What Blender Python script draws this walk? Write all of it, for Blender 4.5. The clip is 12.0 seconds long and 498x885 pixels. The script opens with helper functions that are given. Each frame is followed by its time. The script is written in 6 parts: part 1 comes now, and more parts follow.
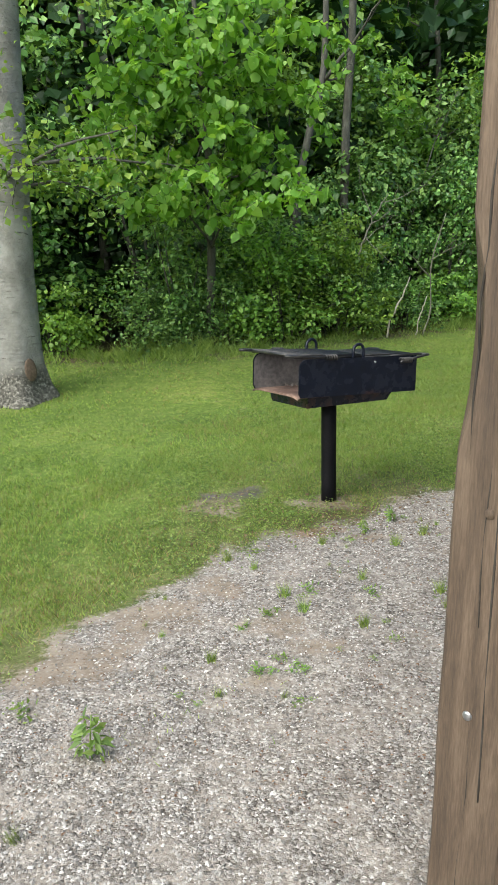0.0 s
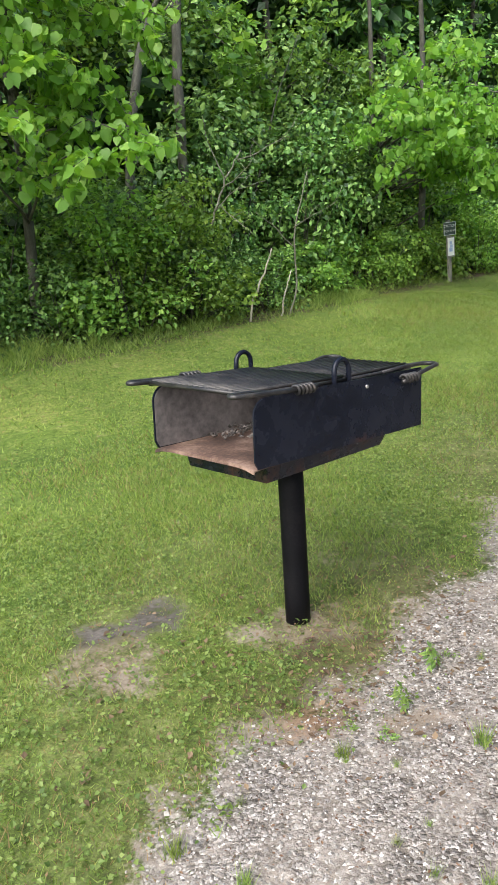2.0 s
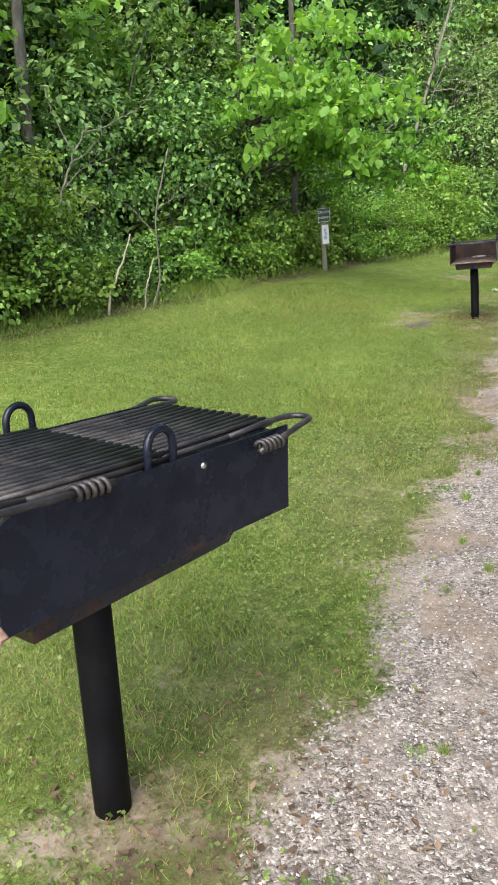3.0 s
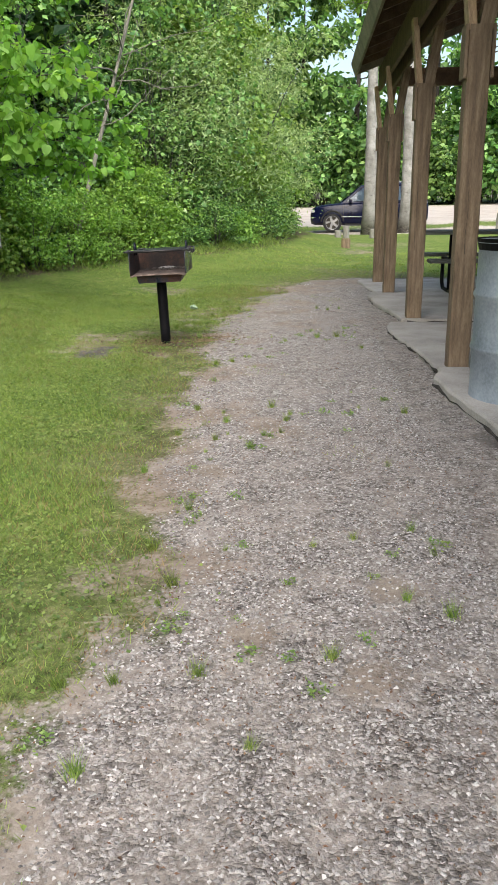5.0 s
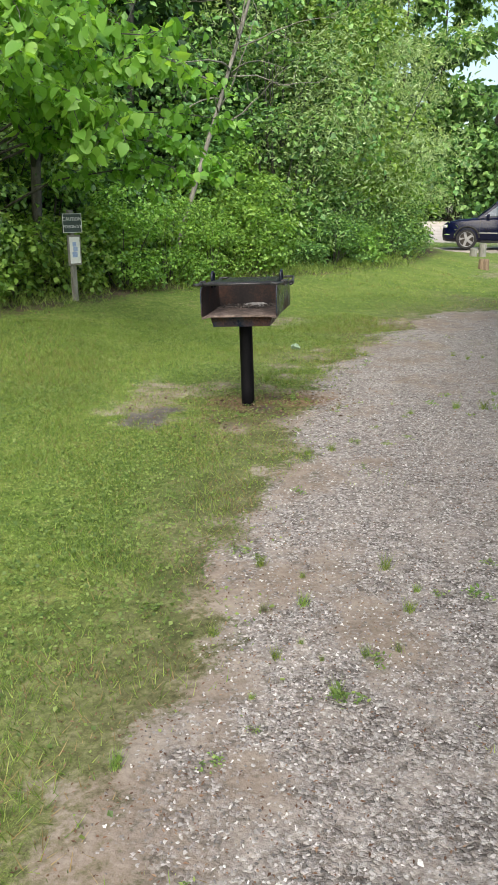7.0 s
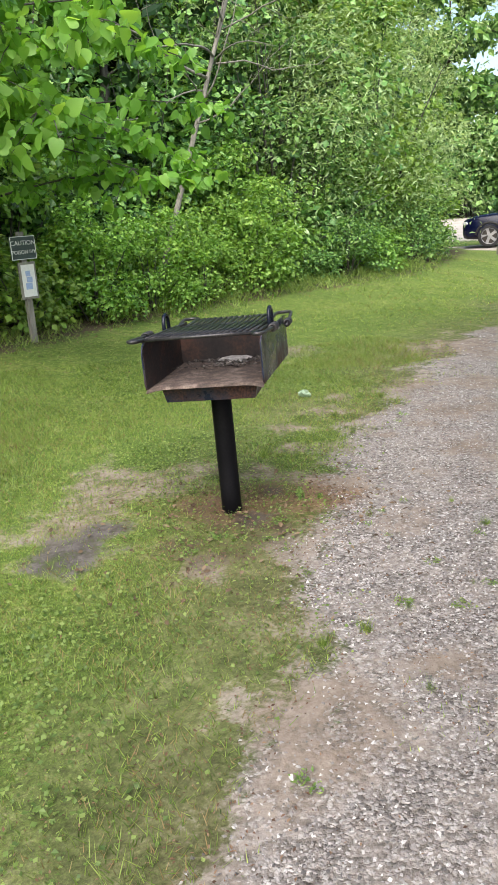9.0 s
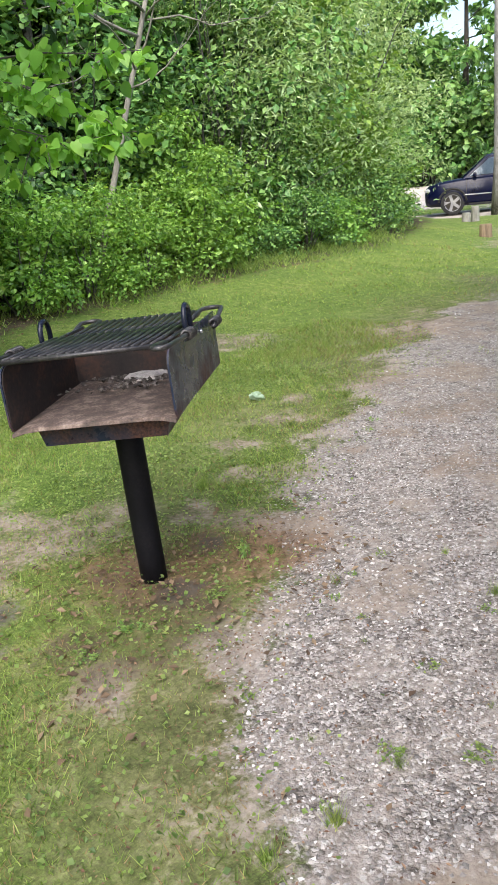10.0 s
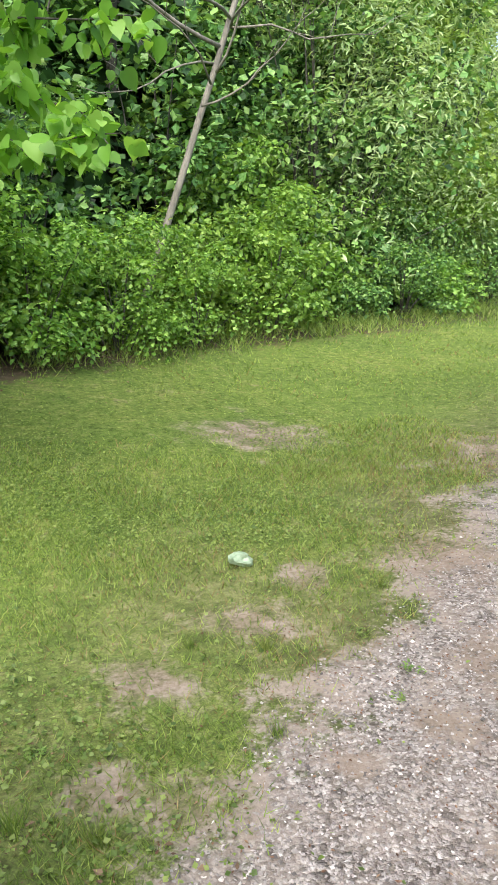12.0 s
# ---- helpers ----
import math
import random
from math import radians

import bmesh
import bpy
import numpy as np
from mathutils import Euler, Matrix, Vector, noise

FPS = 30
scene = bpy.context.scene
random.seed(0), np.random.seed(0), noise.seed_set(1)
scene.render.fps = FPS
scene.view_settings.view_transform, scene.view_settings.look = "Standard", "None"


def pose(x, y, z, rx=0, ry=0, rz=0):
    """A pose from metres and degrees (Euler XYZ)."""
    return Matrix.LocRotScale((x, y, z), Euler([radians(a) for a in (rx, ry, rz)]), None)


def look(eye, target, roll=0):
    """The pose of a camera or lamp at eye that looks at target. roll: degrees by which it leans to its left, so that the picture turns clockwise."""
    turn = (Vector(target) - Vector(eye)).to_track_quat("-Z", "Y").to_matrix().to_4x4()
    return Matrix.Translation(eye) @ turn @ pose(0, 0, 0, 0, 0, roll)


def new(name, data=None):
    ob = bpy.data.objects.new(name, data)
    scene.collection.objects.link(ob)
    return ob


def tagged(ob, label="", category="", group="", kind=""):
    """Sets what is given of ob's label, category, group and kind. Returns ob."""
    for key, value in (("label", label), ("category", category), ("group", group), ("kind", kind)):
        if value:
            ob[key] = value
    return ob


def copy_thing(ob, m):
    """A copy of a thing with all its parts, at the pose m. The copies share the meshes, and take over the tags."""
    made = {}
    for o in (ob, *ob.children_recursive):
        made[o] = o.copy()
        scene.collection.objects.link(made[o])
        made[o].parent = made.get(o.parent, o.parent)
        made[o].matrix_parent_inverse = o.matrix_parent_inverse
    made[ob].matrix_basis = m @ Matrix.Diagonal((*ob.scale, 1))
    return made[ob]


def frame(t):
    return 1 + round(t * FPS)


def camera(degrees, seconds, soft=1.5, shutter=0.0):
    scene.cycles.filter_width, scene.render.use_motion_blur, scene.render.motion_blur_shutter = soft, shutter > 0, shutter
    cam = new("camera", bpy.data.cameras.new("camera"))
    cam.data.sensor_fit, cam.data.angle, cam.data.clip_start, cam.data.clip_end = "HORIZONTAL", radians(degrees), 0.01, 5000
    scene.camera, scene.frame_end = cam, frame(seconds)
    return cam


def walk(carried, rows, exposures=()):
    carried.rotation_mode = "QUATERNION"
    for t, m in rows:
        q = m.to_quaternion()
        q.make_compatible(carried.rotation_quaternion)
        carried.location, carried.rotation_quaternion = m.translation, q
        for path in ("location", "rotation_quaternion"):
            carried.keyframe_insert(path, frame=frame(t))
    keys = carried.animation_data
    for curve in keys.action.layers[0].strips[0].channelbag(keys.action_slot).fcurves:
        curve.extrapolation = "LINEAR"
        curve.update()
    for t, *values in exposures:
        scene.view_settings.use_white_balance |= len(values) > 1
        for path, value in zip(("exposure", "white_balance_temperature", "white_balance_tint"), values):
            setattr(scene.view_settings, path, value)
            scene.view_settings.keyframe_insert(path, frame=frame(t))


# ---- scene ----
cam = camera(35.0, 12.0, soft=0.8)
PATH = [
    (0, look((0.127, 0.797, 1.258), (0.091, 2.749, 0.821), -1.98)),
    (0.5, look((-0.048, 1.247, 1.238), (0.103, 3.187, 0.773), -2.28)),
    (1, look((-0.154, 1.737, 1.225), (0.070, 3.663, 0.737), -3.24)),
    (1.5, look((-0.171, 2.247, 1.211), (0.218, 4.147, 0.723), -3.57)),
    (2, look((-0.111, 2.794, 1.216), (0.269, 4.690, 0.707), -4.57)),
    (2.5, look((0.033, 3.263, 1.235), (0.492, 5.134, 0.696), -3.03)),
    (3, look((0.317, 3.663, 1.218), (0.977, 5.464, 0.650), -3.45)),
    (3.5, look((0.647, 4.090, 1.163), (1.623, 5.740, 0.592), -1.3)),
    (3.7, look((0.766, 4.243, 1.138), (1.833, 5.837, 0.568), 0.45)),
    (5.3, look((1.896, 5.271, 1.072), (3.147, 6.723, 0.502), -0.66)),
    (5.5, look((2.025, 5.406, 1.093), (3.268, 6.865, 0.520), -0.86)),
    (6, look((2.325, 5.785, 1.099), (3.538, 7.272, 0.537), 0.44)),
    (6.5, look((2.678, 6.130, 1.117), (3.743, 7.732, 0.569), -0.97)),
    (7, look((2.965, 6.522, 1.116), (3.984, 8.155, 0.570), 0.62)),
    (7.2, look((3.065, 6.639, 1.128), (4.086, 8.266, 0.569), 1.02)),
    (8.8, look((3.970, 7.802, 1.115), (4.992, 9.438, 0.588), -2.29)),
    (9, look((4.091, 7.993, 1.117), (5.064, 9.660, 0.594), -2.89)),
    (9.5, look((4.361, 8.361, 1.098), (5.335, 10.017, 0.539), -3.08)),
    (10, look((4.698, 8.677, 1.073), (5.720, 10.296, 0.494), -5.27)),
    (10.5, look((5.016, 9.029, 1.061), (5.980, 10.682, 0.478), -4.38)),
    (11, look((5.369, 9.292, 1.060), (6.367, 10.915, 0.453), -3.87)),
    (11.5, look((5.737, 9.649, 1.080), (6.769, 11.287, 0.577), -2.19)),
    (12, look((6.041, 10.011, 1.076), (6.878, 11.767, 0.610), 0.37)),
]
walk(cam, PATH, exposures=[(0, 1.04, 6450, 4), (1, 1.06, 6480, 5), (2, 1.26, 6540, 10), (3, 1.38, 6600, 12), (3.5, 1.24, 6650, 12), (5.5, 1.12, 6550, 11), (7, 1.13, 6560, 10), (9, 1.3, 6450, 13), (10.5, 1.36, 6300, 14), (11.5, 1.3, 6350, 14), (12, 1.48, 6480, 14)])

# ---- light ----

world = bpy.data.worlds.new("sky_world")
scene.world = world
world.use_nodes = True
wn = world.node_tree.nodes
sky = wn.new("ShaderNodeTexSky")
sky.sky_type, sky.sun_disc = "NISHITA", False
sky.sun_elevation, sky.sun_rotation = radians(47), radians(218)
sky.air_density, sky.dust_density, sky.ozone_density = 1.2, 3.0, 1.0
wn["Background"].inputs["Strength"].default_value = 0.12
world.node_tree.links.new(sky.outputs[0], wn["Background"].inputs["Color"])

sun = new("sun", bpy.data.lights.new("sun", "SUN"))
sun.data.energy, sun.data.angle, sun.data.color = 2.4, radians(70), (1.0, 0.965, 0.90)
sun.matrix_world = look((-12.4, -15.6, 21.4), (0, 0, 0))


# ---- materials ----
def node_material(name, rough=0.8, metal=0.0, spec=0.5):
    m = bpy.data.materials.new(name)
    m.use_nodes = True
    n, l = m.node_tree.nodes, m.node_tree.links
    b = n["Principled BSDF"]
    b.inputs["Roughness"].default_value = rough
    b.inputs["Metallic"].default_value = metal
    b.inputs["Specular IOR Level"].default_value = spec
    return m, n, l, b


def noise_node(n, l, vec, scale, detail=4.0, rough=0.6):
    t = n.new("ShaderNodeTexNoise")
    t.inputs["Scale"].default_value = scale
    t.inputs["Detail"].default_value = detail
    t.inputs["Roughness"].default_value = rough
    if vec:
        l.new(vec, t.inputs["Vector"])
    return t


def ramp(n, l, fac, stops):
    r = n.new("ShaderNodeValToRGB")
    while len(r.color_ramp.elements) < len(stops):
        r.color_ramp.elements.new(0.5)
    for e, (p, c) in zip(r.color_ramp.elements, stops):
        e.position, e.color = p, (*c, 1)
    l.new(fac, r.inputs["Fac"])
    return r


def mix_color(n, l, fac, a, b, mode="MIX"):
    x = n.new("ShaderNodeMix")
    x.data_type, x.blend_type = "RGBA", mode
    for sock, v in ((x.inputs[0], fac), (x.inputs[6], a), (x.inputs[7], b)):
        if isinstance(v, (int, float)):
            sock.default_value = v
        elif isinstance(v, tuple):
            sock.default_value = (*v, 1)
        else:
            l.new(v, sock)
    return x.outputs[2]


def math_node(n, l, op, a, b=0.0, clamp=False):
    x = n.new("ShaderNodeMath")
    x.operation, x.use_clamp = op, clamp
    for sock, v in zip(x.inputs, (a, b)):
        if isinstance(v, (int, float)):
            sock.default_value = v
        else:
            l.new(v, sock)
    return x.outputs[0]


def bump(n, l, b, height, strength=0.4, dist=0.01):
    x = n.new("ShaderNodeBump")
    x.inputs["Strength"].default_value, x.inputs["Distance"].default_value = strength, dist
    l.new(height, x.inputs["Height"])
    l.new(x.outputs[0], b.inputs["Normal"])


def surface(name, dark, mid, light, scale=6.0, fine=60.0, rough=0.8, metal=0.0, bump_s=0.3, bump_d=0.004, stretch=(1, 1, 1), spec=0.5):
    """A surface with stains at one scale, grain at another and fine relief."""
    m, n, l, b = node_material(name, rough, metal, spec)
    tc = n.new("ShaderNodeTexCoord")
    mp = n.new("ShaderNodeMapping")
    mp.inputs["Scale"].default_value = stretch
    l.new(tc.outputs["Object"], mp.inputs["Vector"])
    big = noise_node(n, l, mp.outputs[0], scale, 5)
    small = noise_node(n, l, mp.outputs[0], fine, 4)
    s = math_node(n, l, "ADD", math_node(n, l, "MULTIPLY", big.outputs[0], 0.65), math_node(n, l, "MULTIPLY", small.outputs[0], 0.35))
    r = ramp(n, l, s, ((0.33, dark), (0.5, mid), (0.67, light)))
    l.new(r.outputs[0], b.inputs["Base Color"])
    rr = math_node(n, l, "ADD", math_node(n, l, "MULTIPLY", big.outputs[0], 0.3), rough - 0.15, True)
    l.new(rr, b.inputs["Roughness"])
    bump(n, l, b, small.outputs[0], bump_s, bump_d)
    return m


def leaf_material(name, dark, mid, light, trans=0.35, gloss=0.45):
    m, n, l, b = node_material(name, gloss, 0, 0.35)
    g = n.new("ShaderNodeNewGeometry")
    r = ramp(n, l, g.outputs["Random Per Island"], ((0.0, dark), (0.55, mid), (1.0, light)))
    oi = n.new("ShaderNodeObjectInfo")
    hs = n.new("ShaderNodeHueSaturation")
    l.new(r.outputs[0], hs.inputs["Color"])
    l.new(math_node(n, l, "ADD", math_node(n, l, "MULTIPLY", oi.outputs["Random"], 0.022), 0.487), hs.inputs["Hue"])
    l.new(math_node(n, l, "ADD", math_node(n, l, "MULTIPLY", oi.outputs["Random"], 0.3), 0.85), hs.inputs["Value"])
    l.new(hs.outputs[0], b.inputs["Base Color"])
    t = n.new("ShaderNodeBsdfTranslucent")
    tint = mix_color(n, l, 1.0, hs.outputs[0], (1.9, 1.8, 0.7), "MULTIPLY")
    l.new(tint, t.inputs["Color"])
    mx = n.new("ShaderNodeMixShader")
    mx.inputs[0].default_value = trans
    l.new(b.outputs[0], mx.inputs[1])
    l.new(t.outputs[0], mx.inputs[2])
    l.new(mx.outputs[0], n["Material Output"].inputs["Surface"])
    return m


M = {}
M["shrub"] = leaf_material("shrub_leaf", (0.022, 0.06, 0.02), (0.105, 0.235, 0.06), (0.27, 0.44, 0.135), 0.24, 0.36)
M["bright"] = leaf_material("bright_leaf", (0.06, 0.14, 0.026), (0.16, 0.305, 0.056), (0.29, 0.45, 0.108), 0.34, 0.38)
M["linden"] = leaf_material("linden_leaf", (0.085, 0.205, 0.034), (0.155, 0.33, 0.054), (0.27, 0.46, 0.11), 0.44, 0.4)
M["willow"] = leaf_material("willow_leaf", (0.15, 0.225, 0.10), (0.26, 0.37, 0.17), (0.42, 0.53, 0.30), 0.36, 0.45)
# near-black leaves: the gloom of the wood interior is put into their colour
M["shaded_leaf"] = leaf_material("shaded_leaf", (0.015, 0.045, 0.018), (0.025, 0.07, 0.025), (0.04, 0.10, 0.03), 0.25)
M["grass"] = leaf_material("grass_blade", (0.065, 0.12, 0.026), (0.165, 0.255, 0.055), (0.31, 0.385, 0.125), 0.4, 0.6)
M["weed"] = leaf_material("weed_leaf", (0.075, 0.14, 0.042), (0.155, 0.255, 0.068), (0.26, 0.36, 0.12), 0.35)
M["litter"] = leaf_material("dead_leaf", (0.07, 0.045, 0.03), (0.14, 0.095, 0.06), (0.25, 0.18, 0.12), 0.1, 0.8)
M["needle"] = leaf_material("rusty_dead_leaf", (0.07, 0.04, 0.024), (0.16, 0.09, 0.055), (0.28, 0.185, 0.12), 0.1, 0.8)
M["straw"] = leaf_material("dry_grass", (0.16, 0.12, 0.05), (0.27, 0.2, 0.09), (0.36, 0.29, 0.15), 0.2, 0.7)
M["wood"] = surface("weathered_post_wood", (0.036, 0.024, 0.016), (0.082, 0.056, 0.037), (0.15, 0.108, 0.075), 5, 55, 0.75, stretch=(6, 6, 0.6), bump_s=0.5)
M["shelter_wood"] = surface("brown_shelter_wood", (0.07, 0.046, 0.028), (0.16, 0.112, 0.068), (0.28, 0.21, 0.14), 5, 55, 0.75, stretch=(6, 6, 0.6), bump_s=0.5)
M["sunlit_wood"] = surface("sunlit_split_raw_wood", (0.16, 0.10, 0.055), (0.36, 0.25, 0.15), (0.52, 0.39, 0.25), 9, 80, 0.8, stretch=(5, 5, 0.7), bump_s=0.5)
M["beam"] = surface("dark_beam_wood", (0.055, 0.033, 0.02), (0.12, 0.075, 0.045), (0.19, 0.13, 0.085), 4, 40, 0.8, stretch=(2, 2, 2))
M["fascia"] = surface("weathered_fascia", (0.12, 0.11, 0.075), (0.23, 0.21, 0.145), (0.34, 0.31, 0.22), 4, 50, 0.8)
M["shingle"] = surface("asphalt_shingle", (0.02, 0.018, 0.017), (0.05, 0.045, 0.042), (0.09, 0.082, 0.075), 5, 220, 0.9)
M["concrete"] = surface("slab_concrete", (0.20, 0.185, 0.162), (0.34, 0.318, 0.285), (0.46, 0.435, 0.395), 2.2, 90, 0.9, bump_s=0.35)
M["crack"] = surface("crack_soil_shade", (0.012, 0.011, 0.009), (0.035, 0.03, 0.024), (0.07, 0.06, 0.05), 8, 60, 0.95)


def grill_steel(name, rim, reach, lo, hi, tone=1.0):
    """Blue-black painted steel, the blue put in for reflected sky; rust eats up from the lower rim and breaks out in
    patches.
    """
    m, n, l, b = node_material(name, 0.3, 0.0, 0.28)
    v = n.new("ShaderNodeTexCoord").outputs["Object"]
    big, small, haze = noise_node(n, l, v, 5, 6, 0.7), noise_node(n, l, v, 120, 4), noise_node(n, l, v, 14, 3)
    # sky sheen tinted into the base colour, stronger with tone
    base = ramp(n, l, haze.outputs[0], [(p, tuple(tone * q for q in c)) for p, c in ((0.3, (0.006, 0.008, 0.015)), (0.55, (0.009, 0.012, 0.023)), (0.8, (0.016, 0.019, 0.032)))])
    rust = ramp(n, l, small.outputs[0], ((0.35, (0.03, 0.014, 0.009)), (0.65, (0.14, 0.06, 0.038))))
    xyz = n.new("ShaderNodeSeparateXYZ")
    l.new(v, xyz.inputs[0])
    low = n.new("ShaderNodeMapRange")
    low.inputs["From Min"].default_value, low.inputs["From Max"].default_value = rim + reach, rim
    low.inputs["To Max"].default_value = 0.2
    l.new(xyz.outputs["Z"], low.inputs["Value"])
    patch = ramp(n, l, math_node(n, l, "ADD", big.outputs[0], low.outputs[0]), ((lo, (0, 0, 0)), (hi, (1, 1, 1))))
    l.new(mix_color(n, l, math_node(n, l, "MULTIPLY", patch.outputs[0], 0.8), base.outputs[0], rust.outputs[0]), b.inputs["Base Color"])
    l.new(math_node(n, l, "ADD", math_node(n, l, "MULTIPLY", patch.outputs[0], 0.4), math_node(n, l, "MULTIPLY", haze.outputs[0], 0.5)), b.inputs["Roughness"])
    bump(n, l, b, small.outputs[0], 0.06, 0.001)
    return m


M["iron"] = grill_steel("black_grill_steel", 0.62, 0.05, 0.70, 0.86)
M["iron_rusty"] = grill_steel("rusting_grill_steel", 0.60, 0.13, 0.59, 0.78, 2.4)
M["post_iron"] = surface("black_post_paint", (0.003, 0.003, 0.004), (0.005, 0.005, 0.007), (0.012, 0.011, 0.012), 6, 110, 0.62, 0.0, 0.15, 0.001, spec=0.12)
M["grate"] = surface("worn_grate_steel", (0.013, 0.013, 0.015), (0.034, 0.034, 0.037), (0.095, 0.087, 0.083), 12, 150, 0.4, 0.35, 0.2, 0.001)
M["burnt_floor"] = surface("ash_stained_floor_steel", (0.016, 0.013, 0.012), (0.09, 0.064, 0.052), (0.25, 0.195, 0.165), 22, 130, 0.85, 0.0, 0.6, 0.002)
M["rust"] = surface("burnt_rusty_steel", (0.03, 0.019, 0.016), (0.115, 0.068, 0.05), (0.28, 0.19, 0.15), 7, 90, 0.8, 0.1, 0.5, 0.002)
M["scale"] = surface("grey_heat_scale", (0.05, 0.047, 0.05), (0.15, 0.14, 0.142), (0.27, 0.25, 0.25), 5, 40, 0.5, 0.3, 0.1, 0.001)
M["soot"] = surface("sooty_burnt_steel", (0.009, 0.008, 0.009), (0.025, 0.019, 0.019), (0.085, 0.042, 0.03), 9, 70, 0.75, 0.1, 0.4, 0.002)
M["white_ash"] = surface("white_ash", (0.2, 0.185, 0.18), (0.33, 0.31, 0.3), (0.46, 0.44, 0.425), 30, 120, 0.95, 0, 0.6, 0.004)
M["ash"] = surface("charcoal_ash", (0.015, 0.013, 0.012), (0.07, 0.06, 0.055), (0.33, 0.30, 0.28), 14, 90, 0.95, 0, 0.8, 0.01)
M["bark"] = surface("grey_brown_bark", (0.024, 0.024, 0.019), (0.062, 0.062, 0.05), (0.125, 0.125, 0.105), 7, 50, 0.9, stretch=(3, 3, 0.8), bump_s=0.7, bump_d=0.006)
M["bark_pale"] = surface("pale_grey_bark", (0.085, 0.085, 0.068), (0.17, 0.165, 0.135), (0.27, 0.26, 0.22), 7, 50, 0.9, stretch=(3, 3, 0.8), bump_s=0.6, bump_d=0.004)
M["dark_bark"] = surface("dark_bark", (0.015, 0.013, 0.011), (0.045, 0.038, 0.03), (0.09, 0.075, 0.06), 7, 50, 0.9, stretch=(3, 3, 0.8), bump_s=0.7, bump_d=0.006)
M["dead"] = surface("bleached_dead_wood", (0.20, 0.18, 0.15), (0.36, 0.33, 0.28), (0.5, 0.46, 0.4), 9, 60, 0.85, stretch=(3, 3, 1))
M["drum"] = surface("galvanised_drum", (0.16, 0.19, 0.22), (0.27, 0.31, 0.35), (0.38, 0.42, 0.46), 3, 60, 0.5, 0.25, 0.15, 0.002)
M["navy"] = surface("navy_car_paint", (0.002, 0.003, 0.016), (0.003, 0.005, 0.024), (0.005, 0.008, 0.032), 2, 40, 0.22, 0.0, 0.02, 0.0005, spec=0.3)
M["tyre"] = surface("tyre_rubber", (0.01, 0.01, 0.01), (0.018, 0.018, 0.018), (0.03, 0.03, 0.03), 6, 60, 0.85)
M["alloy"] = surface("alloy_wheel", (0.22, 0.22, 0.23), (0.33, 0.33, 0.34), (0.45, 0.45, 0.46), 5, 60, 0.35, 0.7, 0.05, 0.001)
M["car_glass"] = surface("tinted_car_glass", (0.10, 0.15, 0.20), (0.14, 0.20, 0.26), (0.18, 0.25, 0.32), 2, 20, 0.08, 0.0, 0.0, 0.001, spec=0.9)
M["lamp_glass"] = surface("headlamp_glass", (0.45, 0.46, 0.47), (0.55, 0.56, 0.57), (0.7, 0.7, 0.7), 4, 30, 0.15)
M["table"] = surface("dark_table_board", (0.035, 0.04, 0.035), (0.075, 0.08, 0.07), (0.13, 0.135, 0.12), 5, 60, 0.7, stretch=(1, 8, 8))
M["sign_green"] = surface("dark_sign_paint", (0.03, 0.046, 0.043), (0.045, 0.068, 0.064), (0.065, 0.09, 0.083), 5, 50, 0.6)
M["white"] = surface("white_sign_paint", (0.62, 0.63, 0.62), (0.74, 0.75, 0.74), (0.82, 0.82, 0.81), 8, 60, 0.6)
M["blue_print"] = surface("blue_print", (0.22, 0.30, 0.52), (0.32, 0.42, 0.66), (0.45, 0.55, 0.75), 8, 60, 0.6)
M["grey_post"] = surface("grey_weathered_post", (0.11, 0.107, 0.09), (0.20, 0.195, 0.17), (0.29, 0.285, 0.255), 6, 60, 0.85, stretch=(4, 4, 0.8))
M["zinc"] = surface("zinc_screw", (0.3, 0.3, 0.31), (0.45, 0.45, 0.46), (0.6, 0.6, 0.6), 30, 100, 0.35, 0.9)
M["pale_ball"] = surface("pale_green_scrap", (0.19, 0.28, 0.18), (0.26, 0.36, 0.245), (0.34, 0.44, 0.32), 20, 80, 0.6)


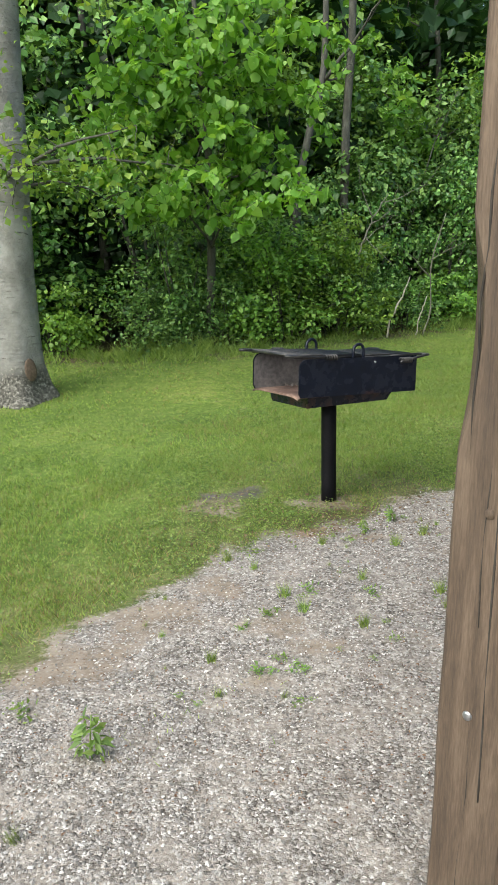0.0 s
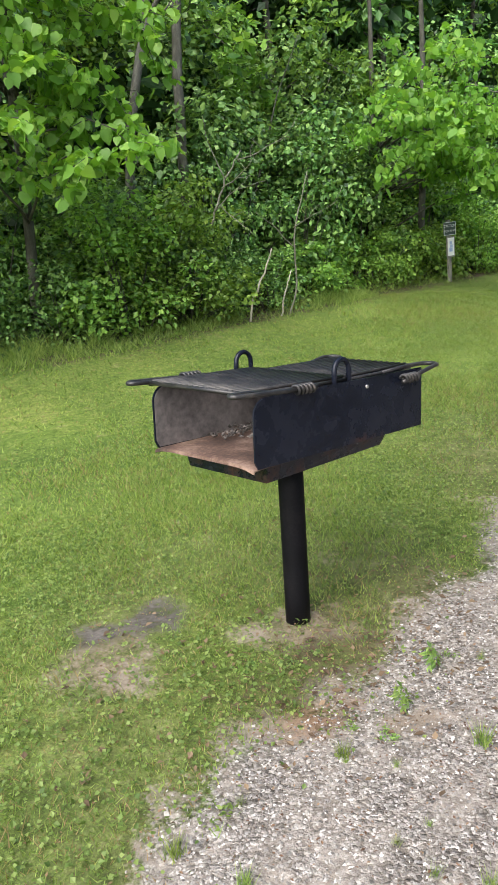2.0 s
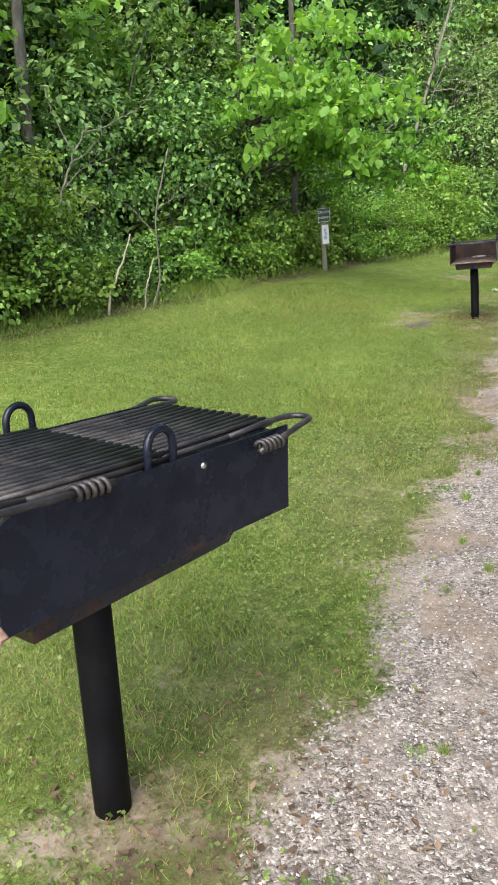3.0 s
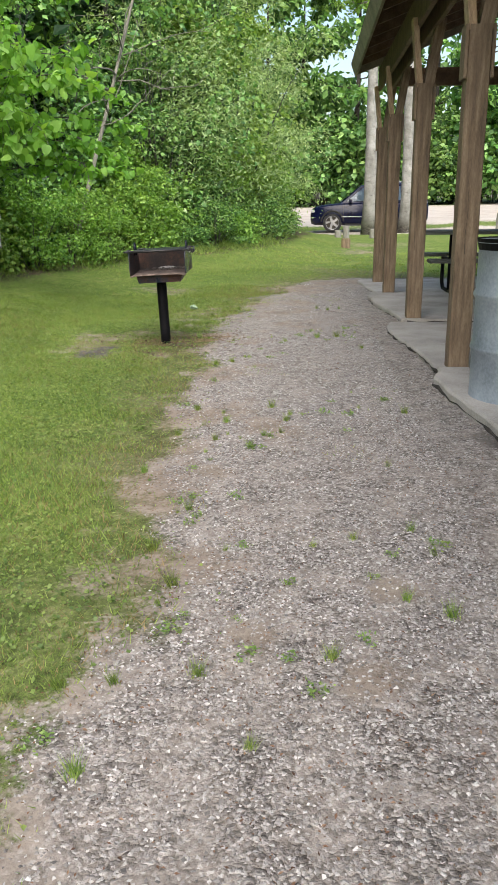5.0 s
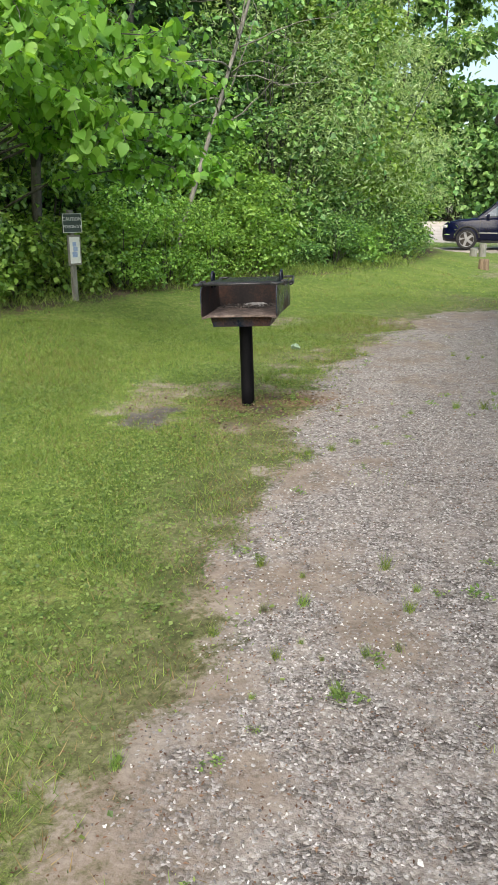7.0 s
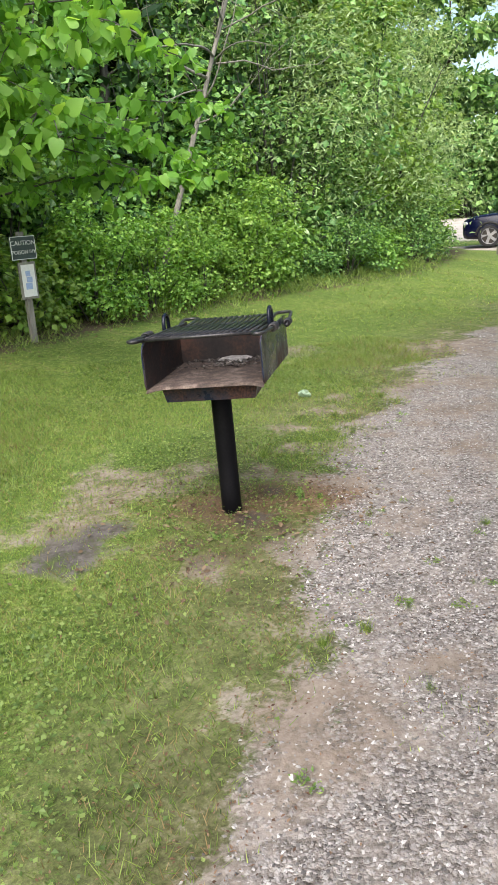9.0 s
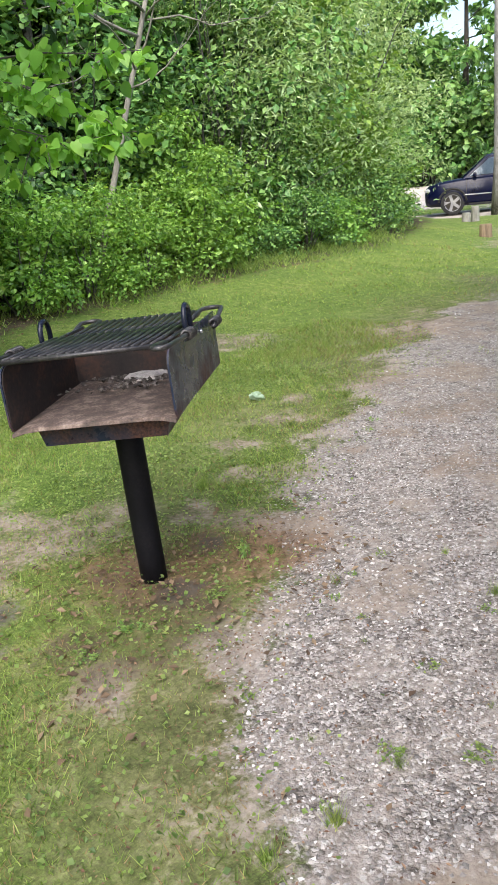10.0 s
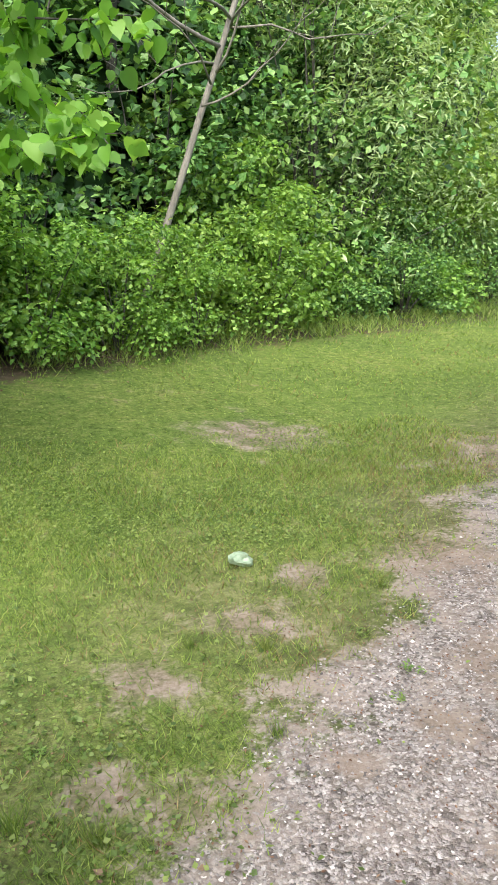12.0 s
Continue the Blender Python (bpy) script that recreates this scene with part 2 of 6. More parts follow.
def aspen_material():
    """Pale grey bark with dark level scars; rough, dark and furrowed round the foot."""
    m, n, l, b = node_material("aspen_bark", 0.9, 0, 0.3)
    tc = n.new("ShaderNodeTexCoord")
    mp = n.new("ShaderNodeMapping")
    mp.inputs["Scale"].default_value = (3, 3, 16)
    l.new(tc.outputs["Object"], mp.inputs["Vector"])
    big, small = noise_node(n, l, tc.outputs["Object"], 3, 6, 0.65), noise_node(n, l, tc.outputs["Object"], 28, 5, 0.7)
    scar = noise_node(n, l, mp.outputs[0], 1.6, 4, 0.6)
    pale = ramp(n, l, big.outputs[0], ((0.32, (0.15, 0.147, 0.135)), (0.5, (0.24, 0.237, 0.222)), (0.66, (0.34, 0.335, 0.32))))
    rough = ramp(n, l, small.outputs[0], ((0.38, (0.02, 0.018, 0.015)), (0.52, (0.10, 0.095, 0.08)), (0.64, (0.30, 0.285, 0.255))))
    mark = ramp(n, l, scar.outputs[0], ((0.60, (0, 0, 0)), (0.68, (0.75, 0.75, 0.75))))
    c = mix_color(n, l, mark.outputs[0], pale.outputs[0], rough.outputs[0])
    xyz = n.new("ShaderNodeSeparateXYZ")
    l.new(tc.outputs["Object"], xyz.inputs[0])
    foot = n.new("ShaderNodeMapRange")
    foot.inputs["From Min"].default_value, foot.inputs["From Max"].default_value = 0.75, 0.1
    foot.inputs["To Max"].default_value = 0.45
    l.new(xyz.outputs["Z"], foot.inputs["Value"])
    furrow = ramp(n, l, math_node(n, l, "ADD", foot.outputs[0], math_node(n, l, "ADD", math_node(n, l, "MULTIPLY", big.outputs[0], 0.5), math_node(n, l, "MULTIPLY", small.outputs[0], 0.3))), ((0.58, (0, 0, 0)), (0.72, (0.9, 0.9, 0.9))))
    l.new(mix_color(n, l, furrow.outputs[0], c, rough.outputs[0]), b.inputs["Base Color"])
    bump(n, l, b, math_node(n, l, "ADD", small.outputs[0], scar.outputs[0]), 0.8, 0.02)
    return m


M["aspen"] = aspen_material()


def stone_material():
    m, n, l, b = node_material("gravel_stone", 0.85)
    g = n.new("ShaderNodeNewGeometry")
    r = ramp(n, l, g.outputs["Random Per Island"], ((0.0, (0.085, 0.08, 0.077)), (0.16, (0.19, 0.177, 0.168)), (0.6, (0.325, 0.306, 0.29)), (0.88, (0.44, 0.422, 0.405)), (1.0, (0.62, 0.61, 0.59))))
    tc = n.new("ShaderNodeTexCoord")
    nz = noise_node(n, l, tc.outputs["Object"], 140, 3)
    l.new(mix_color(n, l, 0.35, r.outputs[0], nz.outputs[0], "OVERLAY"), b.inputs["Base Color"])
    bump(n, l, b, nz.outputs[0], 0.3, 0.002)
    return m


M["stone"] = stone_material()


def ground_material():
    """Grass soil, pale gravel, bare brown earth, woodland litter and a pale road, by masks laid on the mesh."""
    m, n, l, b = node_material("ground_soil", 0.95, 0, 0.2)
    tc = n.new("ShaderNodeTexCoord")
    v = tc.outputs["Object"]

    def mask(name):
        a = n.new("ShaderNodeAttribute")
        a.attribute_name = name
        return a.outputs["Fac"]

    fine = noise_node(n, l, v, 55, 5, 0.7)
    mid = noise_node(n, l, v, 7, 5, 0.65)
    big = noise_node(n, l, v, 0.7, 4, 0.6)
    vor = n.new("ShaderNodeTexVoronoi")
    vor.inputs["Scale"].default_value = 95
    warp = n.new("ShaderNodeVectorMath")
    warp.operation = "MULTIPLY_ADD"
    l.new(noise_node(n, l, v, 45, 3).outputs["Color"], warp.inputs[0])
    warp.inputs[1].default_value = (0.03, 0.03, 0.03)
    l.new(v, warp.inputs[2])
    l.new(warp.outputs[0], vor.inputs["Vector"])
    # lawn
    gs = math_node(n, l, "ADD", math_node(n, l, "MULTIPLY", mid.outputs[0], 0.5), math_node(n, l, "MULTIPLY", big.outputs[0], 0.5))
    lawn = ramp(n, l, gs, ((0.32, (0.08, 0.145, 0.027)), (0.48, (0.132, 0.21, 0.04)), (0.58, (0.178, 0.245, 0.054)), (0.72, (0.25, 0.255, 0.098))))
    grain = noise_node(n, l, v, 190, 4, 0.75)
    speck = ramp(n, l, grain.outputs[0], ((0.36, (0.22, 0.21, 0.17)), (0.5, (0.8, 0.8, 0.74)), (0.64, (1.55, 1.5, 1.35))))
    lawn_c = mix_color(n, l, 0.6, lawn.outputs[0], fine.outputs[0], "OVERLAY")
    lawn_c = mix_color(n, l, 0.85, lawn_c, speck.outputs[0], "MULTIPLY")
    clump = noise_node(n, l, v, 24, 5, 0.78)
    tuft = ramp(n, l, clump.outputs[0], ((0.36, (0.34, 0.36, 0.32)), (0.5, (0.92, 0.92, 0.9)), (0.63, (1.5, 1.42, 1.3))))
    lawn_c = mix_color(n, l, 0.8, lawn_c, tuft.outputs[0], "MULTIPLY")
    thin = ramp(n, l, math_node(n, l, "ADD", math_node(n, l, "MULTIPLY", mid.outputs[0], 0.5), math_node(n, l, "MULTIPLY", fine.outputs[0], 0.5)), ((0.36, (0.05, 0.046, 0.024)), (0.5, (0.135, 0.123, 0.066)), (0.62, (0.26, 0.225, 0.15))))
    scuff = ramp(n, l, clump.outputs[0], ((0.5, (0, 0, 0)), (0.66, (0.55, 0.55, 0.55))))
    lawn_c = mix_color(n, l, scuff.outputs[0], lawn_c, thin.outputs[0])
    lawn_c = mix_color(n, l, mask("worn"), lawn_c, thin.outputs[0])
    # gravel
    sep = n.new("ShaderNodeSeparateColor")
    l.new(vor.outputs["Color"], sep.inputs[0])
    peb = ramp(n, l, sep.outputs[0], ((0.0, (0.13, 0.12, 0.113)), (0.35, (0.265, 0.246, 0.231)), (0.75, (0.36, 0.34, 0.323)), (1.0, (0.55, 0.537, 0.522))))
    # shade between pebbles, multiplied into the gravel colour
    gap = ramp(n, l, vor.outputs["Distance"], ((0.30, (1, 1, 1)), (0.75, (0.66, 0.62, 0.58))))
    grav = mix_color(n, l, 1.0, peb.outputs[0], gap.outputs[0], "MULTIPLY")
    sand = ramp(n, l, mid.outputs[0], ((0.42, (0, 0, 0)), (0.60, (1, 1, 1))))
    grav = mix_color(n, l, math_node(n, l, "MULTIPLY", sand.outputs[0], 0.55), grav, (0.34, 0.302, 0.268))
    mott = ramp(n, l, clump.outputs[0], ((0.36, (0.55, 0.53, 0.51)), (0.5, (0.98, 0.98, 0.97)), (0.63, (1.3, 1.29, 1.28))))
    grav = mix_color(n, l, 0.8, grav, mott.outputs[0], "MULTIPLY")
    # earth
    es = math_node(n, l, "ADD", math_node(n, l, "MULTIPLY", mid.outputs[0], 0.6), math_node(n, l, "MULTIPLY", fine.outputs[0], 0.4))
    earth = ramp(n, l, es, ((0.35, (0.115, 0.085, 0.06)), (0.5, (0.228, 0.182, 0.14)), (0.65, (0.35, 0.305, 0.255))))
    dark = ramp(n, l, es, ((0.35, (0.022, 0.019, 0.018)), (0.5, (0.08, 0.072, 0.066)), (0.65, (0.18, 0.162, 0.146))))
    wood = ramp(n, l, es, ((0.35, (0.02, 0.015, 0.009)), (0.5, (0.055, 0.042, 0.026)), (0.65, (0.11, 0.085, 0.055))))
    road = ramp(n, l, gs, ((0.35, (0.34, 0.30, 0.255)), (0.5, (0.43, 0.385, 0.335)), (0.65, (0.50, 0.46, 0.41))))

    def edge(name, width=0.16):
        # ragged border between two kinds of ground
        jit = math_node(n, l, "MULTIPLY", math_node(n, l, "SUBTRACT", es, 0.5), 2.2)
        s = math_node(n, l, "ADD", mask(name), jit)
        x = n.new("ShaderNodeMapRange")
        x.interpolation_type = "SMOOTHSTEP"
        x.inputs["From Min"].default_value, x.inputs["From Max"].default_value = 0.5 - width, 0.5 + width
        l.new(s, x.inputs["Value"])
        return x.outputs[0]

    c = mix_color(n, l, edge("gravel"), lawn_c, grav)
    c = mix_color(n, l, edge("earth", 0.3), c, earth.outputs[0])
    rusty = ramp(n, l, es, ((0.35, (0.085, 0.05, 0.028)), (0.5, (0.21, 0.125, 0.073)), (0.65, (0.34, 0.24, 0.165))))
    c = mix_color(n, l, edge("rust", 0.35), c, rusty.outputs[0])
    c = mix_color(n, l, edge("burnt", 0.3), c, dark.outputs[0])
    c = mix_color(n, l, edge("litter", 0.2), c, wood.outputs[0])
    c = mix_color(n, l, edge("road", 0.1), c, road.outputs[0])
    l.new(c, b.inputs["Base Color"])
    h = math_node(n, l, "ADD", math_node(n, l, "MULTIPLY", fine.outputs[0], 0.5), math_node(n, l, "MULTIPLY", math_node(n, l, "SUBTRACT", 1.0, vor.outputs["Distance"]), math_node(n, l, "MULTIPLY", math_node(n, l, "MULTIPLY", mask("gravel"), math_node(n, l, "SUBTRACT", 1.0, math_node(n, l, "MULTIPLY", sand.outputs[0], 0.8))), math_node(n, l, "SUBTRACT", 0.8, mask("earth"), True))))
    bump(n, l, b, h, 0.8, 0.012)
    return m


M["ground"] = ground_material()


# ---- mesh helpers ----
def smoothstep(a, b, x):
    t = np.clip((np.asarray(x, float) - a) / (b - a), 0, 1)
    return t * t * (3 - 2 * t)


def raw_mesh(name, verts, faces, material, smooth=False):
    """A mesh from an array of corners and an array of triangles or quads."""
    me = bpy.data.meshes.new(name)
    verts, faces = np.asarray(verts, np.float32), np.asarray(faces, np.int32)
    k = faces.shape[1]
    me.vertices.add(len(verts))
    me.vertices.foreach_set("co", verts.ravel())
    me.loops.add(faces.size)
    me.loops.foreach_set("vertex_index", faces.ravel())
    me.polygons.add(len(faces))
    me.polygons.foreach_set("loop_start", np.arange(0, faces.size, k, dtype=np.int32))
    me.polygons.foreach_set("use_smooth", np.full(len(faces), smooth))
    me.update(calc_edges=True)
    me.materials.append(material)
    return me


def part(name, bm, material, parent=None, label="", smooth=False, at=None):
    me = bpy.data.meshes.new(name)
    bm.normal_update()
    bm.to_mesh(me)
    bm.free()
    me.materials.append(material)
    if smooth:
        me.polygons.foreach_set("use_smooth", [True] * len(me.polygons))
    ob = new(name, me)
    if at is not None:
        ob.matrix_basis = at
    ob.parent = parent
    if label:
        tagged(ob, label)
    return ob


def mesh_part(name, me, parent=None, label="", at=None):
    ob = new(name, me)
    if at is not None:
        ob.matrix_basis = at
    ob.parent = parent
    if label:
        tagged(ob, label)
    return ob


def thing(name, m, label, category, group="", kind=""):
    ob = new(name)
    ob.empty_display_size = 0.1
    ob.matrix_basis = m
    return tagged(ob, label, category, group, kind)


def box_bm(sx, sy, sz, c=(0, 0, 0), bevel=0.0, bm=None, rot=None):
    own = bm is None
    bm = bmesh.new() if own else bm
    m = Matrix.Translation(c) @ (rot.to_4x4() if rot else Matrix.Identity(4)) @ Matrix.Diagonal((sx, sy, sz, 1))
    made = bmesh.ops.create_cube(bm, size=1, matrix=m)["verts"]
    if bevel:
        edges = list({e for v in made for e in v.link_edges})
        bmesh.ops.bevel(bm, geom=edges, offset=bevel, segments=2, affect="EDGES", profile=0.6)
    return bm


def tube_arrays(path, radii, seg=8, cap=True):
    """Corners and triangles of a tapered tube along a path."""
    path = np.asarray(path, float)
    radii = np.full(len(path), radii, float) if np.isscalar(radii) else np.asarray(radii, float)
    tang = np.gradient(path, axis=0)
    tang /= np.linalg.norm(tang, axis=1)[:, None] + 1e-9
    up = np.array([0, 0, 1.0]) if abs(tang[0][2]) < 0.9 else np.array([1.0, 0, 0])
    v = []
    for p, t, r in zip(path, tang, radii):
        a = np.cross(t, up)
        a /= np.linalg.norm(a) + 1e-9
        up = np.cross(a, t)
        for i in range(seg):
            w = 2 * math.pi * i / seg
            v.append(p + r * (math.cos(w) * a + math.sin(w) * up))
    f = []
    for i in range(len(path) - 1):
        for j in range(seg):
            a, b_ = i * seg + j, i * seg + (j + 1) % seg
            f += [(a, b_, b_ + seg), (a, b_ + seg, a + seg)]
    if cap:
        for base, flip in ((0, 1), ((len(path) - 1) * seg, 0)):
            for j in range(1, seg - 1):
                f.append((base, base + j + 1, base + j) if flip else (base, base + j, base + j + 1))
    return np.array(v), np.array(f)


def join_arrays(pieces):
    vs, fs, k = [], [], 0
    for v, f in pieces:
        vs.append(v)
        fs.append(np.asarray(f) + k)
        k += len(v)
    return np.concatenate(vs), np.concatenate(fs)


def tube(name, path, radii, material, parent=None, label="", seg=8, at=None):
    return mesh_part(name, raw_mesh(name, *tube_arrays(path, radii, seg), material, True), parent, label, at)


def leaf_arrays(rng, pos, size, up=0.6, aspect=0.62, out=None, droop=0.0, heart=False):
    """Folded leaves at the given places: corners and triangles."""
    n = len(pos)
    nrm = rng.normal(size=(n, 3)) * (1 - up)
    nrm[:, 2] += up
    if out is not None:
        nrm += 0.55 * out
    nrm /= np.linalg.norm(nrm, axis=1)[:, None] + 1e-9
    ax = rng.normal(size=(n, 3))
    if out is not None:
        ax += 0.8 * out
    ax[:, 2] -= droop
    ax -= nrm * np.sum(ax * nrm, axis=1)[:, None]
    ax /= np.linalg.norm(ax, axis=1)[:, None] + 1e-9
    side = np.cross(nrm, ax)
    L = (size * rng.uniform(0.45, 1.4, n))[:, None]
    W = L * aspect * 0.5
    fold = nrm * L * rng.uniform(0.02, 0.16, n)[:, None]
    if heart:
        # midrib of three joints and a rounded, pointed outline on both sides
        out_l = ((-0.06, 0.35), (0.02, 0.78), (0.2, 1.0), (0.42, 0.96), (0.66, 0.68), (0.86, 0.28))
        bend = -nrm * L * 0.10
        rib = [pos, pos + ax * L * 0.35, pos + ax * L * 0.7 + bend * 0.4, pos + ax * L * 1.02 + bend]
        sides = [[pos + ax * L * a + sg * side * W * b_ + fold * b_ + bend * a * a for a, b_ in out_l] for sg in (1, -1)]
        rows = rib + sides[0] + sides[1]
        k, tri = 16, []
        for o, flip in ((4, 0), (10, 1)):
            ring = [(0, o, o + 1), (0, o + 1, o + 2), (0, o + 2, 1), (1, o + 2, o + 3), (1, o + 3, 2), (2, o + 3, o + 4), (2, o + 4, o + 5), (2, o + 5, 3)]
            tri += [(a, c, b_) if flip else (a, b_, c) for a, b_, c in ring]
    else:
        mid = ax * L * 0.42
        rows = [pos, pos + mid + side * W + fold, pos + ax * L, pos + mid - side * W + fold]
        k, tri = 4, [(0, 2, 1), (0, 3, 2)]
    v = np.stack(rows, 1).reshape(-1, 3)
    base = (np.arange(n) * k)[:, None, None]
    return v, (base + np.array(tri)[None]).reshape(-1, 3)


# ---- the lie of the land ----
WOOD_X = np.array([-300, -14, -6, -2.5, -0.3, 2.0, 4.0, 6.1, 8.7, 10.7, 13.6, 17.0, 20.0, 21.5, 22.5])
WOOD_Y = np.array([16, 12.6, 12.0, 11.9, 11.6, 13.1, 14.5, 15.8, 17.2, 17.7, 18.5, 21.0, 24.5, 29.0, 40.0])
PATH_X = np.array([-8, -3, -0.8, -0.45, -0.07, 0.3, 0.66, 1.05, 1.28, 2.13, 2.56, 2.85, 3.1, 3.25, 3.8, 4.85, 5.26, 5.75, 6.2, 6.5, 7.6, 8.66, 10.2, 11.5, 14])
PATH_Y = np.array([-2, 1.6, 3.2, 3.75, 4.5, 4.62, 4.75, 5.35, 5.5, 6.36, 6.75, 6.97, 7.25, 7.55, 8.15, 9.4, 9.8, 10.4, 10.85, 11.25, 12.0, 12.83, 13.8, 14.4, 15.5])
AX = np.array([0.704, 0.710])      # along the shelter and the path
AN = np.array([-0.710, 0.704])     # from the shelter towards the woods


def wood_depth(x, y):
    """How far a place lies inside the woods, in metres; negative on the lawn."""
    return np.where(x < 22.5, (y - np.interp(x, WOOD_X, WOOD_Y)) * 0.86, -9.0)


def height(x, y):
    x, y = np.asarray(x, float), np.asarray(y, float)
    z = 0.02126 * 45 * np.tanh(x / 45) - 0.01735 * 45 * np.tanh(y / 45)
    z = z + 0.33 * smoothstep(-2.6, 0.3, wood_depth(x, y))
    d = x * 0.69 + y * 0.72
    z = z + 0.10 * smoothstep(18, 30, d) + 0.028 * np.clip(d - 36, 0, 60)
    return z


def ripple(x, y, scale, seed):
    """Soft irregular waves between about -1 and 1."""
    r = np.random.RandomState(seed)
    out = 0
    for k in range(6):
        a, ph, f = r.uniform(0, 6.28), r.uniform(0, 6.28), scale * r.uniform(0.6, 1.9)
        out = out + np.sin((x * math.cos(a) + y * math.sin(a)) * f + ph)
    return out / 3.2


def gravel_mask(x, y):
    edge = (np.interp(x, PATH_X, PATH_Y) - y) * 0.72
    s = x * AX[0] + y * AX[1]
    edge = np.minimum(edge, (17.3 - s) * 0.6)
    edge = edge + 0.10 * ripple(x, y, 5.0, 3) + 0.06 * ripple(x, y, 14, 4)
    return smoothstep(-0.30, 0.30, edge)


def worn_mask(x, y):
    """Thin, trodden lawn beside the path."""
    e = (y - np.interp(x, PATH_X, PATH_Y)) * 0.72 + 0.35 * ripple(x, y, 1.6, 61)
    return np.where(x < 12.5, 0.8 * (1 - smoothstep(-0.1, 1.5, e)) * np.clip(0.65 + 0.5 * ripple(x, y, 3.4, 62), 0.2, 1), 0.0)


def dirt_patches(x, y):
    """Earth trodden into the gravel, in loose patches."""
    return smoothstep(0.15, 0.75, 0.6 * ripple(x, y, 1.5, 81) + 0.45 * ripple(x, y, 4.2, 82) + 0.3 * ripple(x, y, 11, 83)) * (x < 12)


SPOTS_EARTH = [  # x, y, radius
    (5.89, 11.42, 0.16), (6.03, 11.26, 0.17), (6.17, 11.11, 0.16), (6.25, 10.96, 0.14), (4.96, 9.47, 0.16), (4.99, 9.29, 0.20), (3.73, 7.78, 0.12), (3.76, 7.94, 0.12), (1.92, 6.04, 0.12), (2.00, 6.24, 0.13),
    (0.49, 5.17, 0.22), (-0.18, 5.2, 0.24), (-0.15, 5.0, 0.15), (5.42, 11.68, 0.4), (5.64, 10.8, 0.13), (3.84, 8.09, 0.16), (3.5, 7.85, 0.2), (5.3, 10.39, 0.18), (5.09, 9.44, 0.25), (-0.3, 3.66, 0.28), (-0.5, 3.3, 0.28), (-0.06, 3.9, 0.22), (0.2, 3.52, 0.13), (0.09, 3.14, 0.11), (0.26, 3.33, 0.09), (-0.62, 3.2, 0.2),
    (0.32, 3.35, 0.1), (1.62, 5.52, 0.26), (1.91, 5.40, 0.14), (2.02, 6.06, 0.22), (1.6, 5.26, 0.09), (0.62, 4.55, 0.14), (3.35, 7.65, 0.28), (3.0, 7.1, 0.3), (3.41, 6.45, 0.12), (2.92, 6.5, 0.12), (3.01, 6.17, 0.12),
    (4.3, 8.6, 0.35), (5.45, 11.5, 0.45), (5.0, 11.1, 0.35), (5.3, 10.35, 0.16), (5.49, 9.38, 0.14), (6.15, 10.8, 0.2), (5.2, 11.25, 0.3), (8.2, 14.4, 0.55), (7.2, 11.35, 0.16), (6.93, 11.31, 0.08),
    (6.4, 11.5, 0.1), (6.55, 11.36, 0.11), (7.02, 12.05, 0.2), (7.38, 12.32, 0.16), (6.62, 11.88, 0.2), (9.4, 13.2, 0.8), (10.4, 13.3, 0.8), (7.9, 12.2, 0.4), (6.2, 10.95, 0.3), (4.4, 8.1, 0.3), (7.65, 11.45, 0.35), (8.3, 12.0, 0.35), (7.05, 10.85, 0.2), (15.5, 17.2, 0.9), (17.6, 18.6, 1.2), (13.8, 15.6, 0.3)]
SPOTS_RUST = [(5.70, 10.88, 0.36), (6.04, 10.76, 0.26), (0.40, 4.65, 0.14)]
SPOTS_MULCH = [(5.60, 10.72, 0.42), (5.35, 10.58, 0.28), (5.9, 10.9, 0.2), (0.5, 4.97, 0.26), (0.3, 4.8, 0.2)]
SPOTS_BURNT = [(0.02, 5.44, 0.17), (-0.2, 5.36, 0.14), (4.92, 10.82, 0.26), (5.12, 10.98, 0.15), (5.66, 10.72, 0.12), (5.95, 10.95, 0.12), (4.95, 6.95, 0.25), (4.6, 6.62, 0.2)]


def spots(x, y, rows, seed):
    out = np.zeros_like(np.asarray(x, float))
    w = np.clip(1 + 0.35 * ripple(x, y, 9, seed) + 0.25 * ripple(x, y, 23, seed + 40), 0.35, 2)
    for cx, cy, r in rows:
        d = np.hypot(x - cx, y - cy) / (r * w)
        out = np.maximum(out, 1 - smoothstep(0.25, 1.35, d))
    return out


def road_mask(x, y):
    d = x * 0.69 + y * 0.72 + 0.4 * ripple(x, y, 0.4, 8)
    near = smoothstep(39.5, 41, d) * (1 - smoothstep(66, 68, d))
    pull = smoothstep(31.5, 33.5, d) * (1 - smoothstep(36.5, 37.5, d))
    return np.maximum(near, np.where(x - y > -4.5, pull, 0.8 * pull))


